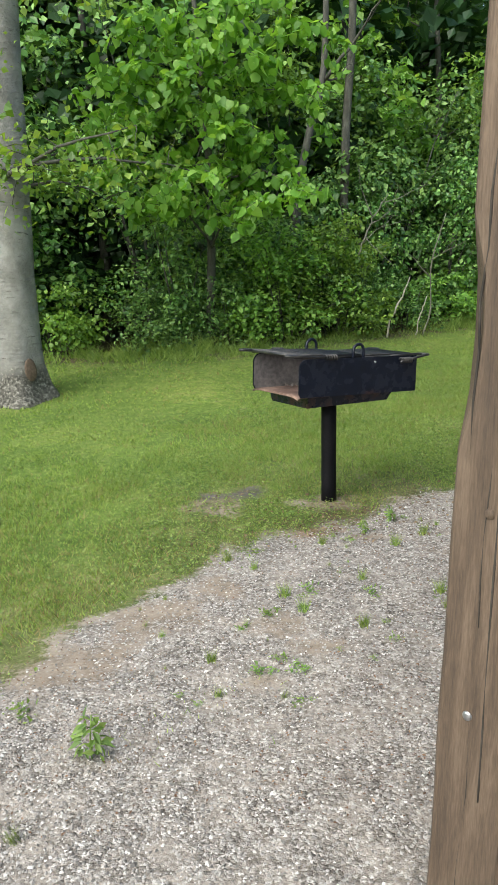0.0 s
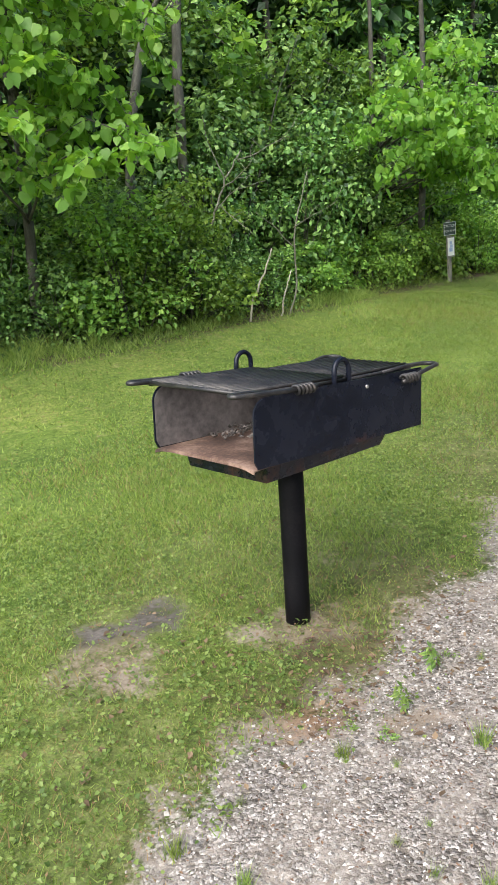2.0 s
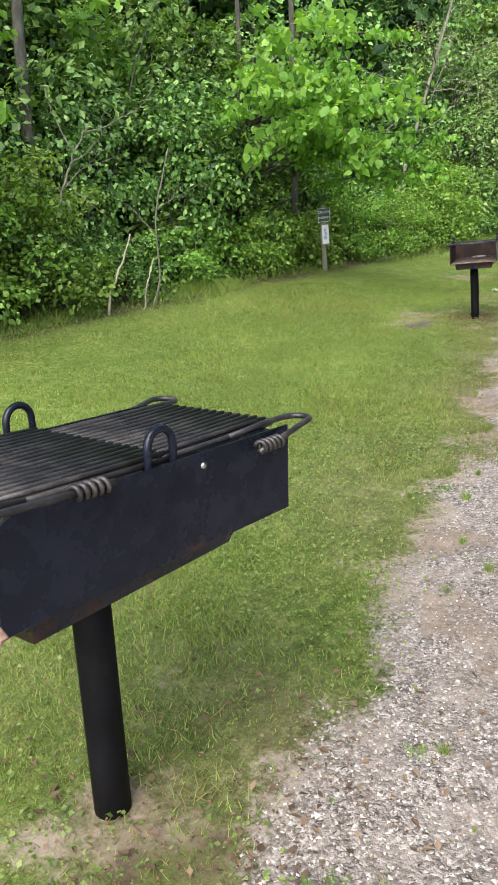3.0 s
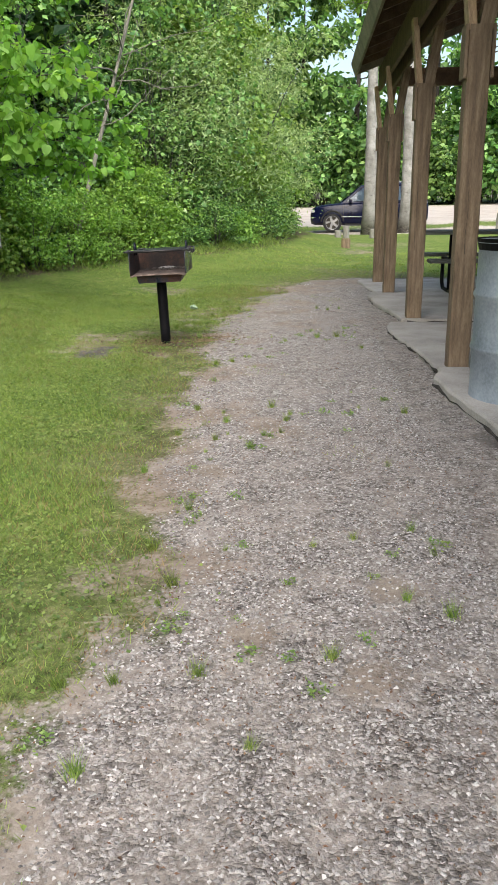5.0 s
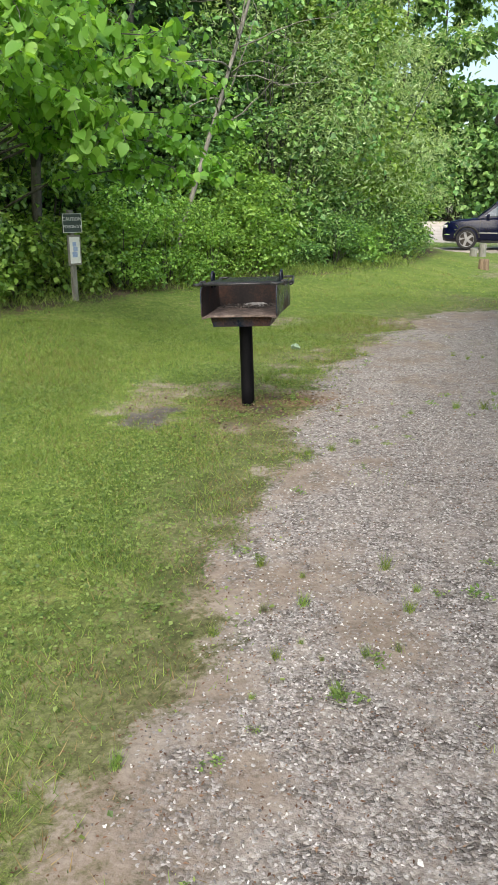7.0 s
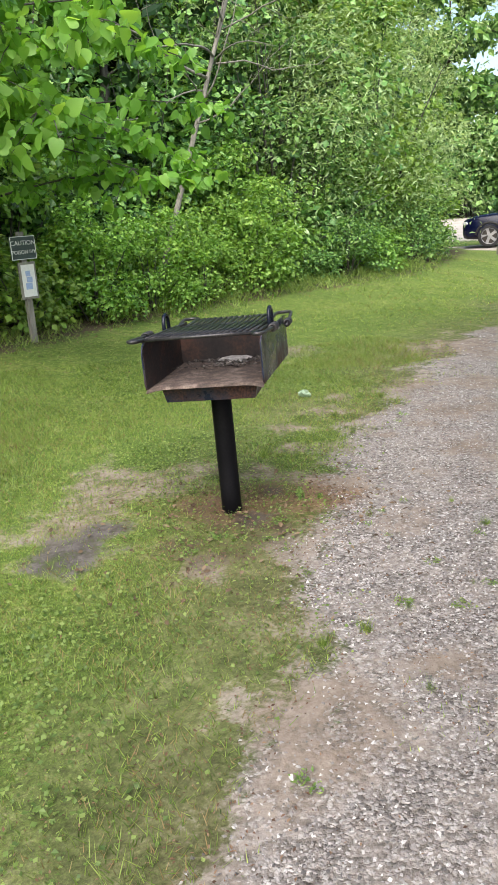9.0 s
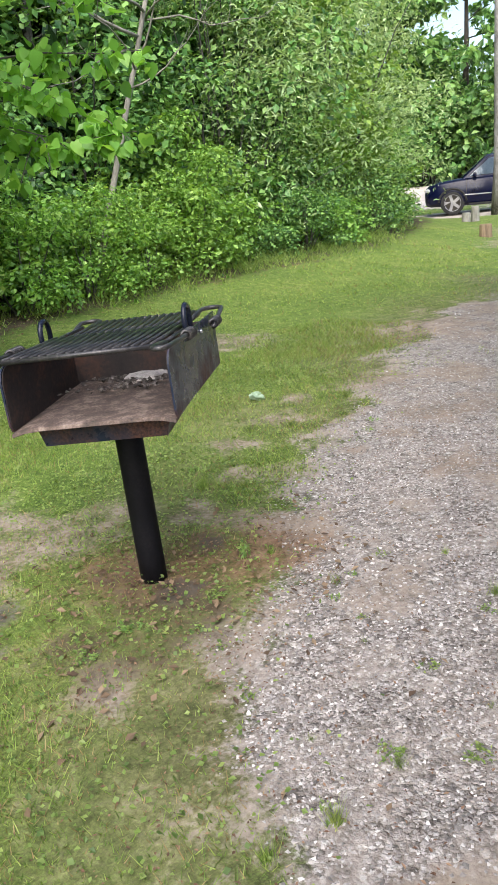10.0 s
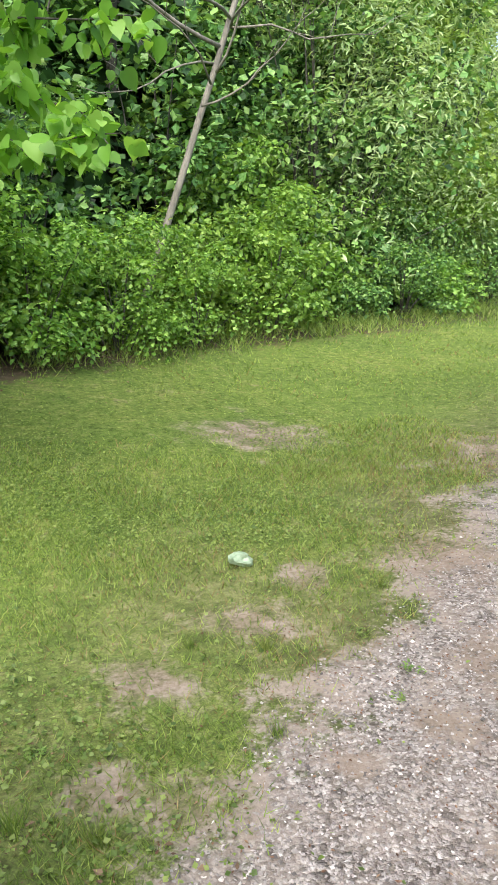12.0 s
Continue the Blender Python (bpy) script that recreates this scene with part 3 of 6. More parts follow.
def build_ground():
    def axis(lo, a, b, hi, step):
        left = a - np.geomspace(step, a - lo, 34)[::-1]
        right = b + np.geomspace(step, hi - b, 60)
        return np.concatenate([left, np.arange(a, b, step), right])

    xs, ys = axis(-260, -2.5, 9.6, 300, 0.06), axis(-260, 1.2, 14.6, 300, 0.06)
    X, Y = np.meshgrid(xs, ys)
    Z = height(X, Y) + 0.012 * ripple(X, Y, 3.1, 21) + 0.004 * ripple(X, Y, 17, 22)
    # bed of the shelter's concrete floor
    S, N = (X - 6.215) * AX[0] + (Y - 8.2) * AX[1], (X - 6.215) * AN[0] + (Y - 8.2) * AN[1]
    Z = np.where((S > -4.5) & (S < 6.8) & (N < -0.08) & (N > -6.3), np.minimum(Z, -0.03), Z)
    nx, ny = len(xs), len(ys)
    idx = np.arange(nx * ny).reshape(ny, nx)
    f = np.stack([idx[:-1, :-1], idx[:-1, 1:], idx[1:, 1:], idx[1:, :-1]], -1).reshape(-1, 4)
    me = raw_mesh("ground", np.stack([X, Y, Z], -1).reshape(-1, 3), f, M["ground"], True)
    g = gravel_mask(X, Y)
    masks = dict(gravel=g, earth=np.maximum(0.64 * spots(X, Y, SPOTS_EARTH, 5), np.maximum(0.42 * np.exp(-((g - 0.5) / 0.28) ** 2) * (X < 12), 0.5 * g * dirt_patches(X, Y))), burnt=0.72 * spots(X, Y, SPOTS_BURNT, 6),
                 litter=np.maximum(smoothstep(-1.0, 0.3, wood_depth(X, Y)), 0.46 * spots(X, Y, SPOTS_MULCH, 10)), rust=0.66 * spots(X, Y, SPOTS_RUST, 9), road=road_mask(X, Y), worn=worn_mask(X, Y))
    for name, a in masks.items():
        at = me.attributes.new(name, "FLOAT", "POINT")
        at.data.foreach_set("value", np.asarray(a, np.float32).ravel())
    ob = new("ground", me)
    tagged(ob, "mown lawn with a pale gravel path and bare earth patches", "ground", kind="structure")


build_ground()


# ---- woods ----
def branch_path(rng, start, direction, length, steps=7, wander=0.12, lift=0.0):
    p, d = np.array(start, float), np.array(direction, float)
    d /= np.linalg.norm(d)
    out = [p.copy()]
    for _ in range(steps):
        d = d + rng.normal(size=3) * wander + np.array([0, 0, lift])
        d /= np.linalg.norm(d)
        p = p + d * length / steps
        out.append(p.copy())
    return np.array(out)


def make_bush(name, seed, h, w, leaves, size, mat, label, stem_mat="bark", lobes=26, aspect=0.8, low=0.03):
    """A shrub: a handful of stems and a crown of many small leaves in uneven lobes."""
    rng = np.random.RandomState(seed)
    ob = thing(name, Matrix.Identity(4), label, "bush" if h < 2.2 else "shrub", "woodland edge shrubs")
    stems = []
    centres = []
    for i in range(lobes):
        a = rng.uniform(0, 6.28)
        z = h * rng.uniform(low + 0.06, 0.95)
        r = w * 0.5 * math.sqrt(max(0.05, 1 - ((z / h) - 0.42) ** 2 * 1.9)) * rng.uniform(0.3, 1.0)
        centres.append((r * math.cos(a), r * math.sin(a), z))
    centres = np.array(centres)
    for c in centres[: max(6, lobes // 3)]:
        root = np.array([c[0] * 0.15, c[1] * 0.15, -0.05])
        path = np.array([root, root + (c - root) * np.array([0.25, 0.25, 0.45]), root + (c - root) * np.array([0.65, 0.65, 0.8]), c])
        stems.append(tube_arrays(path, [0.012 * h ** 0.5, 0.01 * h ** 0.5, 0.007, 0.003], 5))
    mesh_part("stemwork", raw_mesh("stemwork", *join_arrays(stems), M[stem_mat], True), ob)
    pick = rng.randint(0, lobes, leaves)
    rad = w * rng.uniform(0.11, 0.22, lobes)
    d = rng.normal(size=(leaves, 3))
    d /= np.linalg.norm(d, axis=1)[:, None]
    d[:, 2] = np.where((d[:, 2] < -0.2) & (rng.rand(leaves) < 0.7), -d[:, 2], d[:, 2])
    pos = centres[pick] + d * (rad[pick] * rng.uniform(0.6, 1.12, leaves))[:, None] * np.array([1, 1, 0.75])
    pos[:, 2] = np.maximum(pos[:, 2], 0.02)
    mesh_part("foliage", raw_mesh("foliage", *leaf_arrays(rng, pos, size, 0.55, aspect, d, 0.25), M[mat]), ob)
    return ob


def make_tree(name, seed, h, r0, crown_low, crown_w, leaves, size, mat, bark, label, lean=(0, 0), aspect=0.62, heart=False, limbs=14, group="woodland trees"):
    """A tree: a tapered trunk, limbs, and a crown of leaves set along twigs."""
    rng = np.random.RandomState(seed)
    ob = thing(name, Matrix.Identity(4), label, "tree", group)
    trunk = np.array([(lean[0] * k ** 1.3 + 0.12 * math.sin(4 * k + seed), lean[1] * k ** 1.3 + 0.12 * math.cos(3 * k + seed) - 0.12 * math.cos(seed), h * k - 0.1) for k in np.linspace(0, 1, 12)])
    trunk[:, 0] -= trunk[0, 0]
    trunk[:, 1] -= trunk[0, 1]
    rr = r0 * (1 - 0.85 * np.linspace(0, 1, 12))
    rr[0] *= 1.5
    rr[1] *= 1.08
    tube("trunk", trunk, rr, M[bark], ob, seg=10)
    wood, twigs = [], []
    for i in range(limbs):
        k = crown_low / h + (0.97 - crown_low / h) * (i + rng.uniform(0, 1)) / limbs
        base = np.array([np.interp(k, np.linspace(0, 1, 12), trunk[:, j]) for j in range(3)])
        a = rng.uniform(0, 6.28)
        ln = crown_w * 0.5 * (1 - 0.55 * abs(k - 0.55) / 0.5) * rng.uniform(0.7, 1.15)
        p = branch_path(rng, base, (math.cos(a), math.sin(a), rng.uniform(0.1, 0.7)), ln, 6, 0.16, -0.02)
        wood.append(tube_arrays(p, np.linspace(r0 * 0.3 * (1.1 - k), 0.006, 7), 5))
        for j in range(2, 7):
            for _ in range(2):
                q = branch_path(rng, p[j], rng.normal(size=3) * np.array([1, 1, 0.45]) + 0.5 * (p[j] - p[j - 1]), ln * rng.uniform(0.18, 0.42), 4, 0.2, -0.05)
                if _ == 0:
                    wood.append(tube_arrays(q[::2], np.linspace(0.009, 0.003, 3), 3, False))
                twigs.append(q)
    tagged(mesh_part("branchwork", raw_mesh("branchwork", *join_arrays(wood), M[bark], True), ob), kind="stuff")
    tw = np.array(twigs)
    pick, seg = rng.randint(0, len(tw), leaves), rng.uniform(0.6, 3.99, leaves)
    i0 = seg.astype(int)
    f = (seg - i0)[:, None]
    pos = tw[pick, i0] * (1 - f) + tw[pick, i0 + 1] * f
    d = rng.normal(size=(leaves, 3))
    d /= np.linalg.norm(d, axis=1)[:, None]
    pos = pos + d * rng.uniform(0.02, 0.05 * crown_w, leaves)[:, None] * np.array([1, 1, 0.6])
    mesh_part("crown", raw_mesh("crown", *leaf_arrays(rng, pos, size, 0.5, aspect, None, 0.5, heart), M[mat]), ob)
    return ob


def spot(x, y, turn=0.0, scale=1.0, dz=0.0, tall=1.0):
    return Matrix.Translation((x, y, float(height(x, y)) + dz)) @ Matrix.Rotation(turn, 4, "Z") @ Matrix.Diagonal((scale, scale, scale * tall, 1))


def at_edge(u, depth):
    """A place along the edge of the woods: u by x, depth metres inside."""
    y = float(np.interp(u, WOOD_X, WOOD_Y)) + depth / 0.86 * 0.74
    return u - depth * 0.5, y


def plant_woods():
    rng = np.random.RandomState(11)
    low = [make_bush("bush", 31, 1.15, 1.7, 2700, 0.066, "shrub", "dense dark green bush at the edge of the woods"),
           make_bush("bush", 32, 1.0, 1.5, 2400, 0.075, "bright", "low bright green leafy bush at the edge of the lawn"),
           make_bush("bush", 33, 1.35, 1.6, 2700, 0.062, "shrub", "dense dark green bush at the edge of the woods", aspect=0.72)]
    tall = [make_bush("shrub", 41, 3.6, 2.8, 6000, 0.08, "shrub", "tall green woodland shrub with thin grey stems", lobes=44),
            make_bush("shrub", 42, 4.2, 2.6, 6000, 0.083, "bright", "tall light green woodland shrub with thin grey stems", lobes=48),
            make_bush("shrub", 43, 3.2, 3.0, 6000, 0.077, "shrub", "tall green woodland shrub with thin grey stems", lobes=40, aspect=0.72)]
    trees = [make_tree("tree", 51, 10.5, 0.11, 2.2, 5.4, 6500, 0.155, "bright", "bark", "slender woodland tree with a bright green crown"),
             make_tree("tree", 52, 9.5, 0.09, 1.8, 5.0, 6500, 0.148, "shrub", "bark", "slender grey-barked woodland tree with green crown"),
             make_tree("tree", 53, 11.5, 0.13, 2.6, 5.8, 6500, 0.16, "bright", "dark_bark", "dark-trunked woodland tree with green crown")]
    mid = [make_bush("shrub", 45, 2.5, 2.1, 4400, 0.078, "shrub", "rounded green shrub at the edge of the woods", lobes=34),
           make_bush("shrub", 46, 2.2, 2.2, 4400, 0.083, "bright", "rounded light green shrub at the edge of the woods", lobes=30, aspect=0.72)]
    willow = make_bush("shrub", 61, 5.2, 4.4, 13000, 0.098, "willow", "tall grey-green willow shrub beside the lawn", lobes=60, aspect=0.28)
    willow.matrix_basis = spot(11.6, 19.6, 0.3)
    copy_thing(willow, spot(14.6, 20.9, 2.1, 1.1))
    copy_thing(willow, spot(17.4, 23.6, 4.0, 1.0))
    for bx, by, sc in ((8.0, 16.8, 0.55), (8.9, 17.15, 0.5), (9.9, 17.7, 0.7), (7.2, 16.5, 0.6), (0.5, 12.45, 0.85), (1.25, 12.95, 0.8)):
        copy_thing(mid[1], spot(bx, by, bx * 3, sc, -0.03))
    used = set()

    def put(proto, m):
        if proto.name in used:
            return copy_thing(proto, m)
        used.add(proto.name)
        proto.matrix_basis = m
        return proto

    u = -7.0
    while u < 20.5:
        x, y = at_edge(u, rng.uniform(0.25, 0.8))
        gap = -2.35 < u < -1.35
        if not gap:
            k = 1 if (2.6 < u < 12 and rng.rand() < 0.4) else rng.choice([0, 2, 0, 1])
            put(low[k], spot(x, y, rng.uniform(0, 6.28), rng.uniform(0.75, 1.1), -0.03, rng.uniform(0.85, 1.15)))
        u += rng.uniform(0.55, 0.85)
    u = -7.5
    while u < 20:
        x, y = at_edge(u, rng.uniform(0.7, 1.5))
        if not (-2.6 < u < -1.1 or 8.3 < u < 9.5):
            put(mid[rng.choice([0, 0, 1])], spot(x, y, rng.uniform(0, 6.28), rng.uniform(0.75, 1.1), -0.03, rng.uniform(0.85, 1.15)))
        u += rng.uniform(1.1, 1.7)
    u = -8.0
    while u < 20.5:
        x, y = at_edge(u, rng.uniform(1.6, 2.8))
        if not (-2.6 < u < -0.9 or 8.6 < u < 10.2):
            put(tall[rng.randint(3)], spot(x, y, rng.uniform(0, 6.28), rng.uniform(1.0, 1.35), -0.03))
        u += rng.uniform(0.9, 1.35)
    back = make_bush("shrub", 47, 3.8, 3.0, 2400, 0.17, "shrub", "tall green shrub inside the woods", lobes=40)
    deep_tree = make_tree("tree", 54, 12, 0.12, 2.0, 6.5, 2400, 0.40, "shrub", "dark_bark", "tall tree standing deep in the woods")
    u = -18.0
    while u < 20:
        x, y = at_edge(u, rng.uniform(7.5, 13))
        put(deep_tree, spot(x, y, rng.uniform(0, 6.28), rng.uniform(0.9, 1.2), -0.05))
        u += 1.1
    for lane, (d0, d1, st) in enumerate(((2.8, 4.0, 2.1), (5.0, 7.0, 2.6))):
        u = -12.0 if lane else -9.0
        while u < 22:
            x, y = at_edge(u, rng.uniform(d0, d1))
            put(trees[rng.randint(3)], spot(x, y, rng.uniform(0, 6.28), rng.uniform(0.85, 1.2), -0.05))
            u += st * rng.uniform(0.75, 1.3)
    u = -12.0
    while u < 20:
        x, y = at_edge(u, rng.uniform(5.0, 9.0))
        put(back, spot(x, y, rng.uniform(0, 6.28), rng.uniform(1.1, 1.5), -0.05))
        u += 1.5
    for tx, ty, sc in ((17.2, 25.0, 1.0), (19.0, 27.4, 1.1), (21.0, 30.0, 1.15), (15.5, 23.8, 1.05), (22.0, 33.5, 1.2), (13.0, 22.5, 1.1)):
        put(trees[int(tx) % 2], spot(tx, ty, tx, sc, -0.05))
    # back rows whose darkness comes from leaf colour, standing for deep shade
    deep = make_bush("shrub", 44, 4.4, 3.4, 2600, 0.22, "shaded_leaf", "shrub deep in the woods, its shade put into dark leaf colour", "dark_bark", 46)
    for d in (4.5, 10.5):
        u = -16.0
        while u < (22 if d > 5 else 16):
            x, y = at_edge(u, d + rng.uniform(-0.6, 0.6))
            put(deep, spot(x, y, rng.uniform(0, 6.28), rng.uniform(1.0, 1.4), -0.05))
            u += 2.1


plant_woods()


def plant_far_trees():
    rng = np.random.RandomState(12)
    far = [make_tree("far_tree", 71, 15, 0.25, 1.2, 9, 3600, 0.49, "shrub", "dark_bark", "tall dark green tree beyond the road", group="trees beyond the road", limbs=20),
           make_tree("far_tree", 72, 13, 0.22, 1.0, 8, 3600, 0.47, "shrub", "dark_bark", "tall green tree beyond the road", group="trees beyond the road", limbs=20)]
    k = 0
    for row, d in enumerate((69, 76)):
        c = -46.0
        while c < 46:
            x, y = 0.69 * d + 0.72 * c, 0.72 * d - 0.69 * c
            m = spot(x + rng.uniform(-1, 1), y + rng.uniform(-1, 1), rng.uniform(0, 6.28), rng.uniform(0.95, 1.25) * (0.4 if 2.6 < c < 8.2 else 1.0) * (1 + 0.1 * row), -0.1)
            if k < 2:
                far[k].matrix_basis = m
            else:
                copy_thing(far[rng.randint(2) if row else (0 if rng.rand() < 0.7 else 1)], m)
            k += 1
            c += rng.uniform(4.2, 6.5)


plant_far_trees()


def plant_far_hedge():
    rng = np.random.RandomState(14)
    h = make_bush("far_bush", 73, 4.5, 5.0, 2200, 0.36, "shrub", "dark undergrowth below the trees beyond the road", "dark_bark", 40)
    tagged(h, group="undergrowth beyond the road")
    c, k = -48.0, 0
    while c < 48:
        for d in (67.5, 73.0):
            m = spot(0.69 * d + 0.72 * c, 0.72 * d - 0.69 * c, rng.uniform(0, 6.28), rng.uniform(0.9, 1.3), -0.1, 1.0 if d < 70 else 1.5)
            if k:
                copy_thing(h, m)
            else:
                h.matrix_basis = m
            k += 1
        c += rng.uniform(2.8, 4.0)


plant_far_hedge()


def plant_named_trees():
    rng = np.random.RandomState(5)
    # broad pale aspen beside the lawn
    a = thing("aspen_tree", spot(-2.72, 9.85, 0.0), "thick pale grey aspen trunk with scarred, flared base", "tree")
    k = np.linspace(0, 1, 26)
    path = np.stack([0.55 * k ** 1.5, 0.1 * k, 13 * k ** 1.5 - 0.12], -1)
    rad = 0.30 * (1 - 0.6 * k) + 0.22 * np.exp(-(path[:, 2] + 0.1) / 0.28)
    v, f = tube_arrays(path, rad, 28)
    ang = np.arctan2(v[:, 1], v[:, 0])
    fl = 1 + 0.13 * np.exp(-np.maximum(v[:, 2], 0) / 0.4) * np.sin(ang * 5 + 1) + 0.02 * np.sin(ang * 9 + v[:, 2] * 6)
    v[:, :2] *= fl[:, None]
    mesh_part("trunk", raw_mesh("trunk", v, f, M["aspen"], True), a)
    wood, tw = [], []
    for i in range(18):
        z = rng.uniform(2.3, 11) if i > 4 else rng.uniform(2.0, 3.0)
        w = rng.uniform(0, 6.28) if i > 4 else rng.uniform(-1.6, 0.5)
        p = branch_path(rng, (0, 0, z), (math.cos(w), math.sin(w), 0.25), rng.uniform(1.0, 2.4), 6, 0.15, -0.06)
        wood.append(tube_arrays(p, np.linspace(0.03, 0.005, 7), 5))
        for j in range(2, 7):
            q = branch_path(rng, p[j], rng.normal(size=3) + (p[j] - p[j - 1]) * 2, 0.5, 4, 0.2, -0.08)
            wood.append(tube_arrays(q, np.linspace(0.006, 0.002, 5), 3, False))
            tw.append(q)
    tagged(mesh_part("branchwork", raw_mesh("branchwork", *join_arrays(wood), M["bark"], True), a), kind="stuff")
    tw = np.concatenate(tw)
    pos = tw[rng.randint(0, len(tw), 3200)] + rng.normal(size=(3200, 3)) * 0.12
    mesh_part("crown", raw_mesh("crown", *leaf_arrays(rng, pos, 0.085, 0.5, 0.85, None, 0.4), M["bright"]), a)
    # healed wound near the ground
    s = part("bark_scar", bmesh_disc(0.075, 0.13), M["wood"], a, "oval healed wound in the bark")
    s.matrix_basis = Matrix.Translation((0.27, -0.27, 0.36)) @ Euler((radians(80), 0, radians(45))).to_matrix().to_4x4()


def bmesh_disc(a, b):
    bm = bmesh.new()
    bmesh.ops.create_uvsphere(bm, u_segments=16, v_segments=8, radius=1, matrix=Matrix.Diagonal((a, b, 0.02, 1)))
    return bm


plant_named_trees()


def overhanging_tree(seed, root, top, tips, spread, leaves, size, label, bark="bark", r0=0.07):
    """A broad-leaved tree whose low limbs reach out over the lawn: layered sprays of large heart-shaped leaves."""
    rng = np.random.RandomState(seed)
    root = np.array([*root, float(height(*root)) - 0.05])
    top = np.array(top, float)
    ob = thing("linden_tree", Matrix.Translation(root), label, "tree", "lindens at the woodland edge")
    k = np.linspace(0, 1, 9)[:, None]
    trunk = (top - root) * k + np.sin(k * 3.1) * np.array([[0.15, 0.1, 0]])
    tube("trunk", trunk, np.linspace(r0, r0 * 0.35, 9), M[bark], ob, seg=9)
    wood, sprays = [], []
    for tip in tips:
        tip = np.array(tip, float) - root
        start = trunk[int(np.clip(np.argmin(np.abs(trunk[:, 2] - (tip[2] - 0.35))), 1, 8))]
        q = np.linspace(0, 1, 8)[:, None]
        p = start * (1 - q) + tip * q + np.array([[0, 0, 0.32]]) * np.sin(q * math.pi) + rng.normal(size=(8, 3)) * 0.03
        wood.append(tube_arrays(p, np.linspace(0.018, 0.004, 8), 6))
        for j in range(3, 8):
            for _ in range(3):
                d = rng.normal(size=3) * np.array([1, 1, 0.25]) + (p[j] - p[j - 1]) * 3
                tq = branch_path(rng, p[j], d, spread * rng.uniform(0.4, 1.0), 5, 0.12, -0.09)
                wood.append(tube_arrays(tq, np.linspace(0.006, 0.002, 6), 3, False))
                sprays.append(tq)
    tagged(mesh_part("branchwork", raw_mesh("branchwork", *join_arrays(wood), M[bark], True), ob), kind="stuff")
    sp = np.array(sprays)
    pick, sg = rng.randint(0, len(sp), leaves), rng.uniform(0.3, 4.99, leaves)
    i0 = sg.astype(int)
    f = (sg - i0)[:, None]
    pos = sp[pick, i0] * (1 - f) + sp[pick, i0 + 1] * f + rng.normal(size=(leaves, 3)) * np.array([0.06, 0.06, 0.03])
    v, t = leaf_arrays(rng, pos, size, 0.22, 0.86, None, 1.9, True)
    mesh_part("foliage", raw_mesh("foliage", v, t, M["linden"], True), ob)
    return ob


overhanging_tree(81, (-0.6, 12.2), (-0.7, 12.0, 5.6), [(0.55, 10.75, 2.15), (0.2, 10.6, 2.0), (-0.4, 10.5, 2.3), (-1.1, 10.6, 2.05), (-1.5, 10.8, 2.5), (-0.2, 10.7, 2.9), (-1.0, 10.9, 3.1), (0.4, 11.1, 2.7), (-1.9, 11.0, 3.1), (-1.6, 10.7, 3.5), (-0.6, 10.6, 3.6), (0.2, 10.8, 3.5), (-1.2, 10.8, 4.1), (-0.1, 10.9, 4.2), (0.8, 11.2, 3.3), (0.9, 11.3, 4.0)],
                 0.75, 5200, 0.108, "linden with layered sprays of large light green leaves")
overhanging_tree(82, (5.2, 17.0), (5.2, 16.4, 6.0), [(7.0, 13.6, 2.05), (6.9, 13.65, 1.72), (6.8, 13.7, 1.55), (6.6, 13.85, 1.6), (6.45, 13.8, 1.95), (6.1, 13.9, 2.1), (6.75, 13.55, 2.35), (5.9, 13.8, 2.5), (6.5, 13.4, 2.7), (5.4, 14.1, 2.3), (5.7, 13.7, 3.0), (5.0, 14.2, 2.7), (4.6, 14.3, 3.0), (6.2, 13.5, 3.3), (4.3, 14.5, 2.4)],
                 0.42, 4200, 0.082, "linden whose low limbs hang over the lawn")

overhanging_tree(83, (6.0, 16.4), (5.7, 15.6, 6.5), [(4.3, 13.2, 2.05), (4.8, 13.0, 2.2), (5.3, 13.1, 2.1), (5.8, 13.3, 1.95), (4.2, 13.1, 2.6), (4.8, 12.9, 2.7), (5.4, 13.0, 2.6), (6.0, 13.3, 2.4), (4.4, 13.1, 3.2), (5.1, 13.0, 3.3)],
                 0.6, 2600, 0.1, "linden with broad light green leaves above the shrubs")


def trunk_thing(name, path, radii, mat, label, category="tree", forks=()):
    path = np.array(path, float)
    base = path[0].copy()
    ob = thing(name, Matrix.Translation(base), label, category)
    n = 14
    t = np.linspace(0, len(path) - 1, n)
    p = np.stack([np.interp(t, np.arange(len(path)), path[:, i] - base[i]) for i in range(3)], -1)
    rng = np.random.RandomState(len(label))
    p[1:-1] += rng.normal(size=(n - 2, 3)) * 0.012
    tube("trunk", p, np.interp(t, np.arange(len(path)), radii), M[mat], ob, seg=9)
    for a, d, ln, r in forks:
        q = branch_path(rng, np.array(a) - base, d, ln, 8, 0.17, 0.0)
        tube("limb", q, np.linspace(r, r * 0.2, 9), M[mat], ob, seg=6)
        for j in range(3, 9, 2):
            q2 = branch_path(rng, q[j], rng.normal(size=3) + d, ln * 0.35, 5, 0.2)
            tube("twig", q2, np.linspace(r * 0.35, 0.002, 6), M[mat], ob, seg=4)
    return ob


